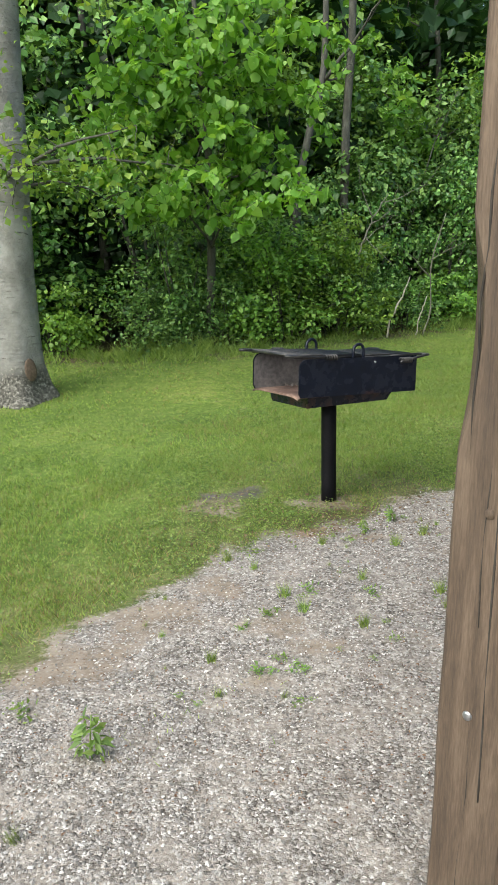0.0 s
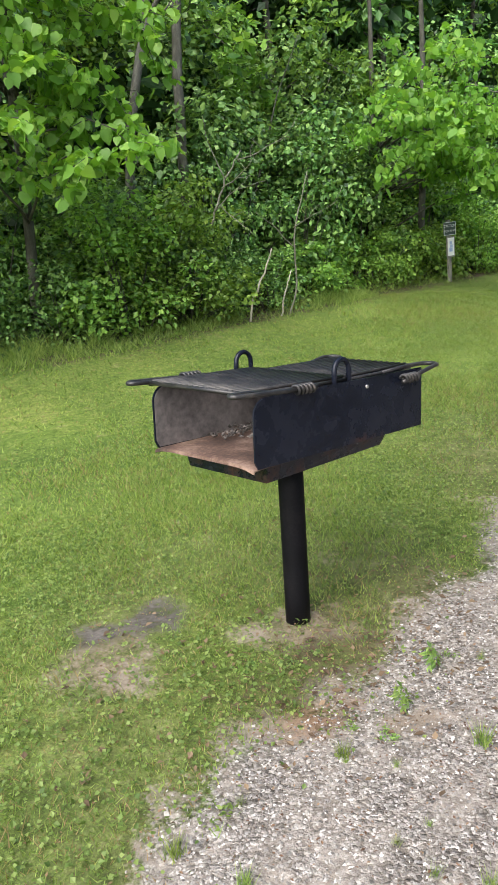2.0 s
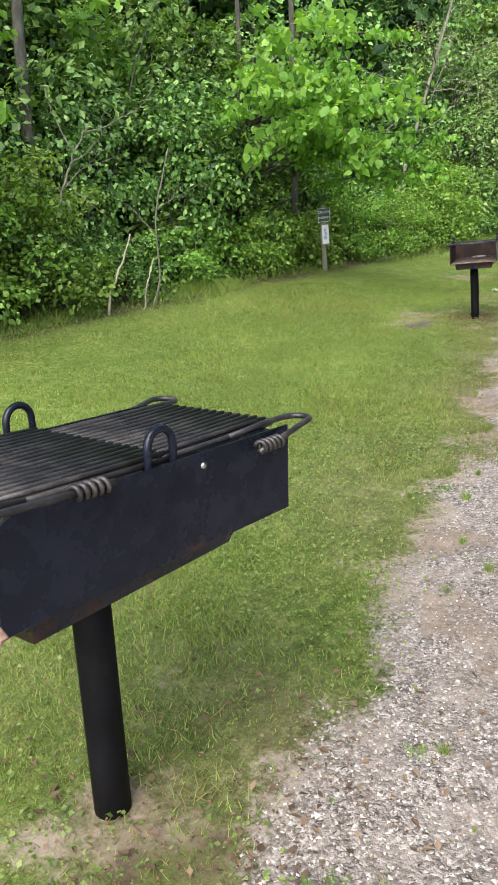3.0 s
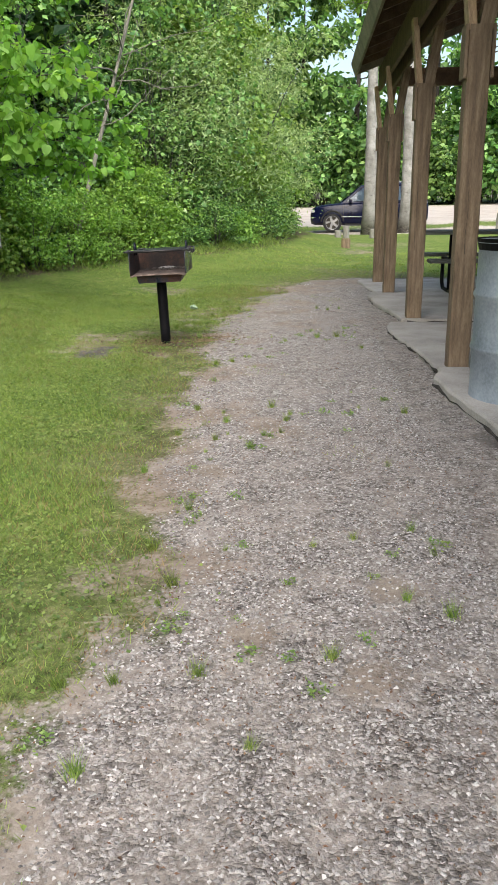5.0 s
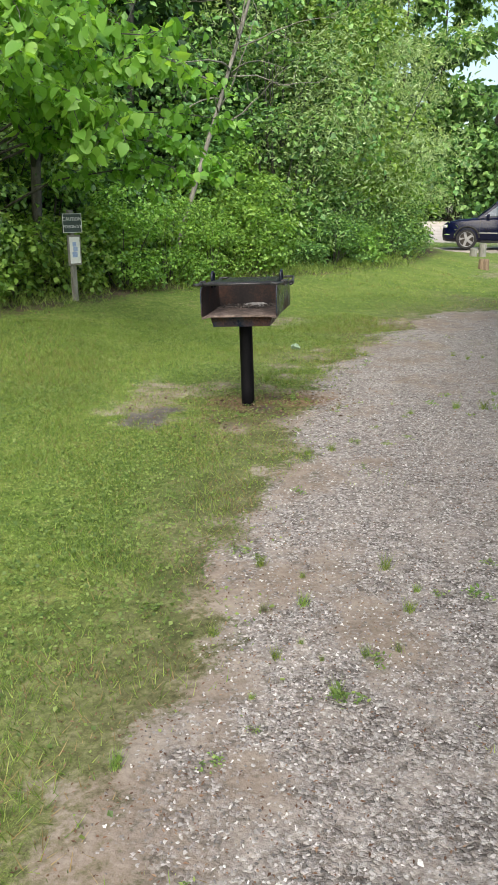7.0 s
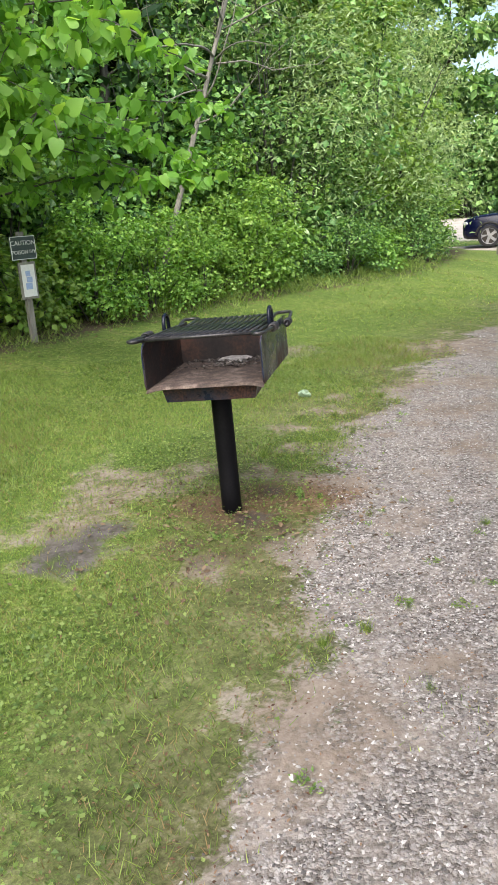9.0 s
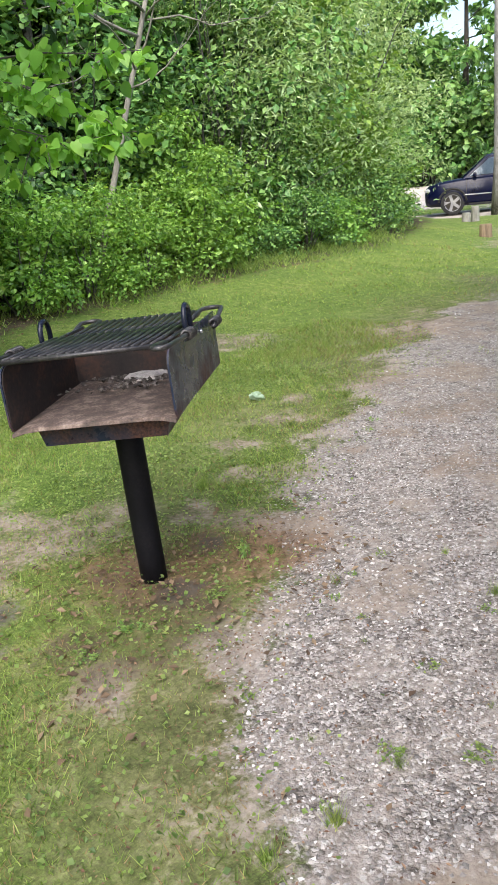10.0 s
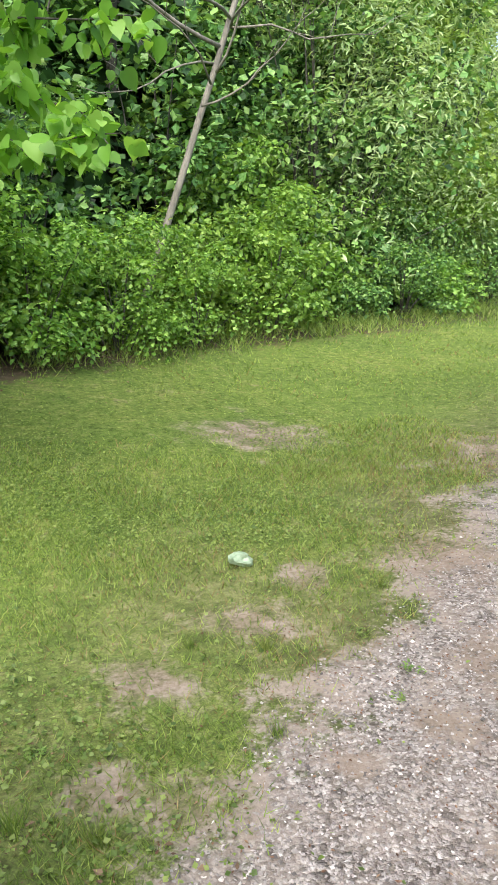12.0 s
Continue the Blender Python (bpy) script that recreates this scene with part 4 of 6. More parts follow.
trunk_thing("leaning_tree", [(0.5, 13.2, 0.0), (0.78, 13.1, 2.55), (1.2, 13.45, 3.95), (1.3, 13.55, 6.6)], [0.075, 0.06, 0.05, 0.03], "bark", "grey forked trunk leaning out of the woods", forks=[((1.19, 13.43, 3.88), (0.5, -0.1, 0.9), 1.6, 0.03), ((1.19, 13.44, 3.92), (0.9, 0, -0.1), 0.5, 0.02)])
trunk_thing("woodland_trunk", [(1.5, 14.2, 0.1), (1.6, 14.2, 3.0), (1.85, 14.3, 7.0)], [0.08, 0.07, 0.05], "bark", "straight grey trunk among the leaves")
trunk_thing("leaning_tree", [(8.25, 17.42, 0.15), (8.56, 17.42, 1.02), (9.1, 17.4, 2.52), (9.62, 17.4, 4.0), (10.3, 17.4, 6.0)], [0.042, 0.038, 0.031, 0.024, 0.012], "bark_pale", "slim pale trunk leaning towards the lawn",
            forks=[((9.25, 17.4, 2.95), (-1.0, -0.5, 0.15), 2.2, 0.022), ((9.35, 17.4, 3.2), (-0.9, -0.7, 0.35), 1.9, 0.018), ((9.4, 17.4, 3.4), (0.5, -0.5, 0.8), 1.2, 0.016), ((9.2, 17.4, 2.8), (-1, -0.2, -0.1), 1.6, 0.012), ((9.5, 17.4, 3.6), (-0.8, -0.8, 0.5), 1.7, 0.014), ((9.0, 17.3, 2.4), (0.8, -0.9, 0.5), 1.3, 0.012), ((9.15, 17.3, 2.7), (0.7, -0.9, 0.9), 1.5, 0.013), ((9.3, 17.3, 3.1), (-0.3, -1.0, 0.5), 1.5, 0.013), ((9.3, 17.3, 3.1), (0.9, -0.8, 0.2), 1.5, 0.012), ((9.1, 17.3, 2.6), (-0.9, -0.9, 0.6), 1.4, 0.012), ((9.45, 17.3, 3.5), (0.6, -0.9, 0.2), 1.6, 0.012)])
trunk_thing("dead_stick", [(2.04, 12.85, 0.05), (2.06, 12.75, 0.35), (2.2, 12.7, 0.62), (2.36, 12.7, 1.02)], [0.017, 0.015, 0.013, 0.008], "dead", "thin pale dead stem curving up from the grass", "branch")
trunk_thing("dead_stick", [(2.5, 13.1, 0.05), (2.55, 13.0, 0.35), (2.68, 13.0, 0.72)], [0.011, 0.010, 0.006], "dead", "thin pale dead stem at the woodland edge", "branch")
trunk_thing("dead_stick", [(1.55, 12.3, 1.35), (1.7, 12.25, 1.75), (1.95, 12.2, 2.15)], [0.013, 0.011, 0.006], "bark_pale", "bare pale branch tangled in the shrubs", "branch", forks=[((1.7, 12.25, 1.75), (0.7, 0, 0.5), 0.6, 0.009), ((1.6, 12.28, 1.5), (0.8, 0, 0.4), 0.6, 0.008), ((1.75, 12.24, 1.85), (-0.5, -0.2, 0.8), 0.7, 0.008), ((1.9, 12.2, 2.05), (0.9, -0.1, 0.3), 0.8, 0.007), ((1.65, 12.26, 1.6), (0.4, -0.2, -0.7), 0.6, 0.007)])
trunk_thing("dead_stick", [(2.62, 13.0, 0.1), (2.7, 12.85, 0.6), (2.66, 12.7, 1.2), (2.85, 12.6, 1.9)], [0.012, 0.011, 0.009, 0.005], "bark_pale", "thin bare stem standing among the shrubs", "branch", forks=[((2.68, 12.75, 1.0), (-0.6, -0.2, 0.7), 0.7, 0.007), ((2.66, 12.7, 1.25), (0.7, -0.2, 0.6), 0.7, 0.007)])
for bx, by, r, lab in ((22.82, 23.42, 0.23, "tall pale aspen trunk beside the parked car"), (24.36, 23.1, 0.23, "tall pale aspen trunk behind the shelter")):
    o = make_tree("aspen_tree", 90, 15, r, 6.5, 5.0, 5000, 0.16, "bright", "aspen", lab, group="aspens by the road")
    o.matrix_basis = spot(bx, by, bx, 1, -0.05)


# ---- shelter ----
def shelter_point(s, n, z):
    """s along the row of posts from the second-last post, n outwards to the woods."""
    p = np.array([6.215, 8.2]) + AX * s + AN * n
    return float(p[0]), float(p[1]), z


SHELTER_TURN = math.atan2(AX[1], AX[0])
BEAM_Z, SLAB_Z = 2.60, 0.035


def shelter_box(name, s0, s1, n0, n1, z0, z1, mat, parent, label="", bevel=0.006, tilt=None):
    bm = box_bm(s1 - s0, n1 - n0, z1 - z0, bevel=bevel)
    m = Matrix.Translation(shelter_point((s0 + s1) / 2, (n0 + n1) / 2, (z0 + z1) / 2)) @ Matrix.Rotation(SHELTER_TURN, 4, "Z")
    if tilt:
        m = m @ tilt
    return part(name, bm, M[mat], parent, label, at=m)


def build_post(parent, s, n, worn=False):
    """A square timber post with split faces, a cap block and two knee braces along the beam."""
    bm = bmesh.new()
    h = 0.07
    rng = np.random.RandomState(int(abs(s) * 10) + 3)
    zs = np.linspace(-0.05, BEAM_Z if worn else 2.12, 30)
    rings = []
    for z in zs:
        wob = rng.uniform(-0.0015, 0.0015, 8)
        c = 0.007
        chip = 0.0
        if worn and 0.98 < z < 1.32:
            chip = 0.028 * math.sin((z - 0.98) / 0.34 * math.pi) ** 0.5
        q = [(h, -h + c), (h, h - c), (h - c, h), (-h + c + chip, h), (-h, h - c - chip), (-h, -h + c), (-h + c, -h), (h - c, -h)]
        rings.append([bm.verts.new((x + wob[i], y + wob[-i], z)) for i, (x, y) in enumerate(q)])
    for a, b_ in zip(rings, rings[1:]):
        for i in range(8):
            bm.faces.new((a[i], a[(i + 1) % 8], b_[(i + 1) % 8], b_[i]))
    bm.faces.new(rings[-1])
    m = Matrix.Translation(shelter_point(s, n, 0)) @ Matrix.Rotation(radians(2.6) if worn else 0, 4, "Y") @ Matrix.Rotation(SHELTER_TURN, 4, "Z")
    po = part("post", bm, M["wood"] if worn else M["shelter_wood"], parent, "weathered brown timber post, split and scuffed" if worn else "", at=m)
    # drying cracks
    for i in range(3 if worn else 2):
        z, x = rng.uniform(0.3, 1.6), rng.uniform(-0.045, 0.045)
        ln = rng.uniform(0.5, 1.1)
        k = np.linspace(0, 1, 9)
        side = (x + 0.004 * np.sin(k * 9), np.full(9, 0.0695), z + ln * k - ln / 2) if i % 2 else (np.full(9, -0.0695), x + 0.004 * np.sin(k * 9), z + ln * k - ln / 2)
        tube("crack", np.stack(side, -1), np.linspace(0.0016, 0.0006, 9), M["crack"], po, seg=4)
    if worn:
        k = np.linspace(0, 1, 16)
        tube("crack", np.stack([np.full(16, -0.0695), -0.02 + 0.006 * np.sin(k * 6) + 0.002 * np.sin(k * 47), 0.35 + 1.9 * k], -1), 0.0021, M["crack"], po, seg=4)
        tube("crack", np.stack([np.full(16, -0.0690), 0.032 + 0.012 * np.sin(k * 5 + 1) + 0.003 * np.sin(k * 40), 0.95 + 1.2 * k], -1), 0.0024, M["crack"], po, seg=4)
        for y, z in ((0.012, 0.50), (0.0, 0.86)):
            bm2 = bmesh.new()
            bmesh.ops.create_uvsphere(bm2, u_segments=10, v_segments=6, radius=0.009, matrix=Matrix.Translation((-0.0705, y, z)) @ Matrix.Diagonal((0.5, 1, 1, 1)))
            part("screw", bm2, M["zinc"] if z < 0.6 else M["wood"], po, "zinc screw head" if z < 0.6 else "knot in the wood")
    # two brace boards spread from the head of the post to the beam, a block under each
    # outer board gets paler raw wood, with sunlight put into its colour
    for sgn, tilt_d, mat, th in ((1, 7.0, "sunlit_wood", 0.05), (-1, 9.0, "shelter_wood", 0.085)) if not worn else ():
        mm = Matrix.Translation((0, sgn * (0.071 - th / 2), 2.09)) @ Matrix.Rotation(radians(-sgn * tilt_d), 4, "X")
        part("brace_board", box_bm(0.137, th, 0.56, (0, 0, 0.28), 0.004), M[mat], po, "flared brace board", at=mm)
        part("brace_block", box_bm(0.15, 0.02, 0.30, (0, sgn * 0.0815, 1.97), 0.003), M["shelter_wood"], po)
    return po


POST_S = [-8.4, -4.95, -2.36, 0.0, 2.365, 4.82, 6.45]


def build_shelter():
    sh = thing("picnic_shelter", Matrix.Identity(4), "open timber picnic shelter with a dark shingled roof", "shelter")
    for s in POST_S:
        build_post(sh, s, -0.27 if s == POST_S[0] else 0.0, s == POST_S[0])
        build_post(sh, s, -6.0)
    s0, s1 = -8.6, 6.35
    for n in (0.0, -6.0):
        for off in (-0.095, 0.055):
            shelter_box("beam", s0, s1, n + off, n + off + 0.04, BEAM_Z - 0.02, BEAM_Z + 0.26, "beam", sh)
    for s in (s0 + 0.1, s1 - 0.15, -3.6, 1.2):
        shelter_box("tie_beam", s, s + 0.09, -6.0, 0.0, BEAM_Z + 0.02, BEAM_Z + 0.24, "beam", sh)
    pitch = radians(20)
    run = 3.42
    L = s1 - s0 + 0.5
    for sgn in (1, -1):
        ln = run / math.cos(pitch)
        mid_n = -3.0 + sgn * run / 2
        zc = BEAM_Z + 0.50 + (3.0 - run / 2) * math.tan(pitch)
        base = Matrix.Translation(shelter_point((s0 + s1) / 2, mid_n, zc)) @ Matrix.Rotation(SHELTER_TURN, 4, "Z") @ Matrix.Rotation(-sgn * pitch, 4, "X")
        part("roof_deck", box_bm(L, ln, 0.03), M["beam"], sh, "dark underside boards", at=base)
        part("shingles", box_bm(L + 0.06, ln + 0.05, 0.025, (0, 0, 0.03)), M["shingle"], sh, "dark asphalt shingles", at=base)
        part("fascia", box_bm(L + 0.03, 0.035, 0.17, (0, sgn * (ln / 2 + 0.016), -0.06), 0.004), M["fascia"], sh, "greenish weathered fascia board", at=base)
        for k in range(int(L / 0.6)):
            part("rafter", box_bm(0.045, ln - 0.05, 0.12, (-L / 2 + 0.3 + 0.6 * k, 0, -0.08)), M["beam"], sh, at=base)
        for e in (-1, 1):
            part("barge_board", box_bm(0.03, ln, 0.16, (e * (L / 2 + 0.016), 0, -0.05)), M["fascia"], sh, at=base)


build_shelter()


def build_slab():
    """A concrete floor cast in bays, with a broken, uneven edge beside the gravel."""
    fl = thing("shelter_floor", Matrix.Identity(4), "grey concrete floor with cracked, uneven edge", "floor", kind="structure")
    cuts = [-4.6, -2.5, -0.12, 2.22, 4.68, 6.9]
    for i, (a, b_) in enumerate(zip(cuts, cuts[1:])):
        rng = np.random.RandomState(60 + i)
        bm = bmesh.new()
        n = 22
        front = []
        for j in range(n + 1):
            t = j / n
            s = a + 0.016 + (b_ - a - 0.032) * t
            e = (0.11 if i > 1 else 0.02) + 0.21 * t - 0.09 * smoothstep(0.85, 1.0, t) + 0.01 * math.sin(9 * t + i) + rng.uniform(-0.009, 0.009)
            front.append((s, float(e)))
        loop = [*front, (b_ - 0.012, -6.4), (a + 0.012, -6.4)]
        dz = 0.012 * ((i % 2) * 2 - 1)
        top = [bm.verts.new((s, e, SLAB_Z + dz)) for s, e in loop]
        mid = [bm.verts.new((s, e + (0.012 if k <= n else 0), SLAB_Z + dz - 0.015)) for k, (s, e) in enumerate(loop)]
        bot = [bm.verts.new((s, e, -0.25)) for s, e in loop]
        bm.faces.new(top[::-1])
        for x, y in ((top, mid), (mid, bot)):
            for k in range(len(loop)):
                k2 = (k + 1) % len(loop)
                bm.faces.new((x[k], x[k2], y[k2], y[k]))
        bmesh.ops.recalc_face_normals(bm, faces=bm.faces)
        # dark strip at the slab's foot: soil, and the edge's shadow put into it
        lip = np.array([(s, e + 0.012, -0.004 + 0.006 * math.sin(31 * s)) for s, e in front])
        tube("edge_soil_shade", lip, 0.001 + 0.016 * rng.rand(len(lip)) ** 2, M["crack"], fl, "dark soil and painted shade along the broken edge", 6, at=Matrix.Translation(shelter_point(0, 0, 0)) @ Matrix.Rotation(SHELTER_TURN, 4, "Z"))
        seam = np.array([(a + 0.01 * math.sin(9 * q), q, 0.012 + 0.004 * math.sin(23 * q)) for q in np.linspace(0.07, -1.6, 14)])
        tube("joint_soil", seam, 0.006 + 0.014 * rng.rand(len(seam)), M["crack"], fl, "dark soil in the joint", 6, at=Matrix.Translation(shelter_point(0, 0, 0)) @ Matrix.Rotation(SHELTER_TURN, 4, "Z"))
        part("concrete_panel", bm, M["concrete"], fl, at=Matrix.Translation(shelter_point(0, 0, 0)) @ Matrix.Rotation(SHELTER_TURN, 4, "Z"))


build_slab()


# ---- grills ----
def arc_loop(p0, p1, bulge, n=8):
    """A half ring from p0 to p1, bulging along the vector bulge."""
    p0, p1, b_ = np.array(p0, float), np.array(p1, float), np.array(bulge, float)
    c, r = (p0 + p1) / 2, (p0 - p1) / 2
    return [c + r * math.cos(a) + b_ * math.sin(a) for a in np.linspace(0, math.pi, n)]


def build_grill(m, lean, L, H, shift, z0, label, rusty):
    """A park grill on a post: open-ended firebox, tray, two grates with coiled handles."""
    W = 0.465
    g = thing("park_grill", m, label, "grill", "park grills")
    post_tilt = Matrix.Rotation(lean[0], 4, "X") @ Matrix.Rotation(lean[1], 4, "Y")
    tilt = post_tilt @ Matrix.Translation((shift[0], shift[1], z0)) @ Matrix.Rotation(lean[2], 4, "Y") @ Matrix.Translation((0, 0, -z0))
    k = np.linspace(0, 1, 5)
    tube("post", np.stack([0 * k, 0 * k, -0.06 + (z0 + 0.01) * k], -1), 0.043, M["post_iron"], g, "black steel pipe post", 20, at=post_tilt)
    x0, x1 = -L / 2, L / 2
    # tray under the floor
    bm = bmesh.new()
    a = [bm.verts.new(v) for v in ((-L * 0.38, -W * 0.38, z0 - 0.08), (L * 0.30, -W * 0.38, z0 - 0.062), (L * 0.30, W * 0.38, z0 - 0.062), (-L * 0.38, W * 0.38, z0 - 0.08))]
    b_ = [bm.verts.new(v) for v in ((-L * 0.39, -W * 0.42, z0 - 0.006), (L * 0.33, -W * 0.42, z0 - 0.006), (L * 0.33, W * 0.42, z0 - 0.006), (-L * 0.39, W * 0.42, z0 - 0.006))]
    bm.faces.new(a[::-1])
    bm.faces.new(b_)
    for i in range(4):
        bm.faces.new((a[i], a[(i + 1) % 4], b_[(i + 1) % 4], b_[i]))
    part("base_tray", bm, M["iron_rusty" if rusty else "iron"], g, at=tilt)
    # floor plate with a lip turned down at its open end
    bm = bmesh.new()
    rows = []
    for x, dz in ((x1 - 0.01, 0), (x0 + 0.02, 0), (x0, -0.003), (x0 - 0.004, -0.012)):
        row = []
        for j in range(13):
            y = -W / 2 + 0.004 + (W - 0.008) * j / 12
            corner = 0.012 * smoothstep(0.38, 0.5, abs(j / 12 - 0.5)) if x < x0 + 0.03 else 0
            row.append(bm.verts.new((x, y, z0 + dz - float(corner))))
        rows.append(row)
    for r0, r1 in zip(rows, rows[1:]):
        for j in range(12):
            bm.faces.new((r0[j], r0[j + 1], r1[j + 1], r1[j]))
    bmesh.ops.recalc_face_normals(bm, faces=bm.faces)
    bmesh.ops.solidify(bm, geom=bm.faces[:], thickness=0.004)
    part("floor_plate", bm, M["burnt_floor" if rusty else "rust"], g, "rust-brown, ash-stained floor plate", at=tilt)
    # long sides with rounded corners at the open end
    for sgn in (-1, 1):
        bm = bmesh.new()
        rc = 0.05
        out = [(x1, z0 - 0.012), (x1, z0 + H)]
        out += [(x0 + rc - rc * math.sin(t), z0 + H - rc + rc * math.cos(t)) for t in np.linspace(0, math.pi / 2, 7)]
        out += [(x0, z0 + 0.01), (x0 + 0.012, z0 - 0.012)]
        vs = [bm.verts.new((x, sgn * W / 2, z)) for x, z in out]
        f = bm.faces.new(vs)
        ret = bmesh.ops.extrude_face_region(bm, geom=[f])
        bmesh.ops.translate(bm, vec=(0, -sgn * 0.005, 0), verts=[e for e in ret["geom"] if isinstance(e, bmesh.types.BMVert)])
        bmesh.ops.recalc_face_normals(bm, faces=bm.faces)
        sp = part("side_panel", bm, M["iron_rusty" if rusty else "iron"], g, at=tilt)
        bm = bmesh.new()
        cx_, cz_ = (x0 + x1) / 2, z0 + H / 2
        f = bm.faces.new([bm.verts.new((cx_ + (x - cx_) * 0.99, sgn * (W / 2 - 0.0062), cz_ + (z - cz_) * 0.965)) for x, z in out])
        ret = bmesh.ops.extrude_face_region(bm, geom=[f])
        bmesh.ops.translate(bm, vec=(0, -sgn * 0.0015, 0), verts=[e for e in ret["geom"] if isinstance(e, bmesh.types.BMVert)])
        bmesh.ops.recalc_face_normals(bm, faces=bm.faces)
        part("inner_face", bm, M["scale"] if not rusty else M["soot"], sp, "grey heat-scaled inside")
        bm = bmesh.new()
        bmesh.ops.create_uvsphere(bm, u_segments=8, v_segments=5, radius=0.007, matrix=Matrix.Translation((0.10, sgn * (W / 2 + 0.001), z0 + H - 0.028)))
        part("rivet", bm, M["zinc"], sp)
    part("end_wall", box_bm(0.005, W - 0.014, H - 0.012, (x1 - (0.15 if rusty else 0.03), 0, z0 + H / 2 - 0.004)), M["soot"] if rusty else M["iron"], g, "burnt end wall", at=tilt)
    # ash and charcoal
    rng = np.random.RandomState(7 if rusty else 8)
    pcs = []
    for _ in range(170):
        x, y = (rng.uniform(-0.05, 0.42) * L, rng.normal() * 0.09) if rusty else (rng.uniform(-0.28, 0.3) * L, 0.13 + rng.normal() * 0.045)
        y = float(np.clip(y, -W * 0.44, W * 0.44))
        r = rng.uniform(0.006, 0.02)
        pcs.append(stone_arrays(rng, np.array([[min(x, x1 - (0.18 if rusty else 0.06)), y, z0 + 0.006 + r * 0.4]]), np.array([r])))
    tagged(mesh_part("ash", raw_mesh("ash", *join_arrays(pcs), M["ash"]), g, "grey ash and black charcoal", at=tilt), kind="stuff")
    if rusty:
        bm = bmesh.new()
        bmesh.ops.create_icosphere(bm, subdivisions=3, radius=1)
        for v in bm.verts:
            k2 = 1 + 0.35 * noise.noise(v.co * 2.2)
            v.co = Vector((x1 - 0.215 + v.co.x * 0.04 * k2, -0.03 + v.co.y * 0.075 * k2, z0 + 0.012 + v.co.z * 0.016 * k2))
        part("ash_mound", bm, M["white_ash"], g, "heap of white ash", at=tilt)
    # grates: bars run along the box between two end rods
    zt = z0 + H
    for gi, (a0, a1, cnt, tip, fine) in enumerate(((x0 - 0.02, 0.02, 17, 0.02, 0.0062), (-0.03, x1, 14, -0.006, 0.0062))):
        gm = tilt @ Matrix.Translation((0, 0, zt + (0.008 if gi == 0 else 0.0))) @ Matrix.Rotation(tip, 4, "Y")
        far = a0 if gi == 0 else a1
        yw = W / 2 - (0.02 if gi == 0 else 0.055)
        gr = tube("grate", [(far, -yw - 0.004, 0), (far, yw + 0.004, 0)], 0.007, M["grate"], g, "worn cooking grate", 7, at=gm)
        tube("end_rod", [(a1 if gi == 0 else a0, -yw, -0.004), (a1 if gi == 0 else a0, yw, -0.004)], 0.007, M["grate"], gr, seg=7)
        for i in range(cnt):
            y = -yw + 2 * yw * (i + 0.5) / cnt
            sag = -0.004 * math.sin(math.pi * (i + 0.5) / cnt)
            tube("bar", [(a0, y, 0.004), ((a0 + a1) / 2, y, 0.004 + sag), (a1, y, 0.004)], fine, M["grate"], gr, seg=6)
        for sgn in (-1, 1):
            ys, yo = sgn * (W / 2 - (0.02 if gi == 0 else 0.05)), sgn * (W / 2 + 0.022)
            tube("side_rod", [(a0, ys, -0.006), (a1, ys, -0.006)], 0.0065, M["grate"], gr, seg=7)
            # handle: out past the end, round, and back outside the panel
            if gi == 0:
                e0, e1 = a0 + 0.02, a0 + 0.26
                pth = [(e1 - 0.16, ys, -0.006), (e0, ys, 0.0)] + arc_loop((a0 - 0.03, ys, 0.002), (a0 - 0.03, yo, 0.002), (-0.035, 0, 0), 8) + [(e0 + 0.1, yo, -0.002), (e1, yo, -0.004)]
                cx = e1 - 0.055
            else:
                e0, e1 = a1 - 0.02, a1 - 0.16
                pth = [(e1, ys, -0.006), (e0, ys, 0.0)] + arc_loop((a1 + 0.045, ys, 0.0), (a1 + 0.045, yo, 0.0), (0.042, 0, 0), 12) + [(e0, yo, -0.012), (e1 + 0.02, yo, -0.035)]
                cx = e1 + 0.06
            hd = tube("handle", pth, 0.0075, M["grate"], gr, "bent rod handle", 8)
            t = np.linspace(0, 1, 60)
            zc = -0.003 if gi == 0 else -0.024
            coil = np.stack([cx - 0.04 + 0.08 * t, yo + 0.0125 * np.cos(t * 31.4), zc + 0.0125 * np.sin(t * 31.4)], -1)
            tube("coil", coil, 0.0052, M["grate"], hd, "coiled grip", 6)
    for sgn in (-1, 1):
        y = sgn * (W / 2 - 0.012)
        ring = [(-0.045, y, zt - 0.03)] + [tuple(p) for p in arc_loop((-0.045, y, zt + 0.035), (0.045 - 0.02, y, zt + 0.035), (0, 0, 0.036), 9)] + [(0.025, y, zt - 0.03)]
        tube("hinge_ring", ring, 0.0085, M["iron"], g, "upright hinge loop", 8, at=tilt)
    return g


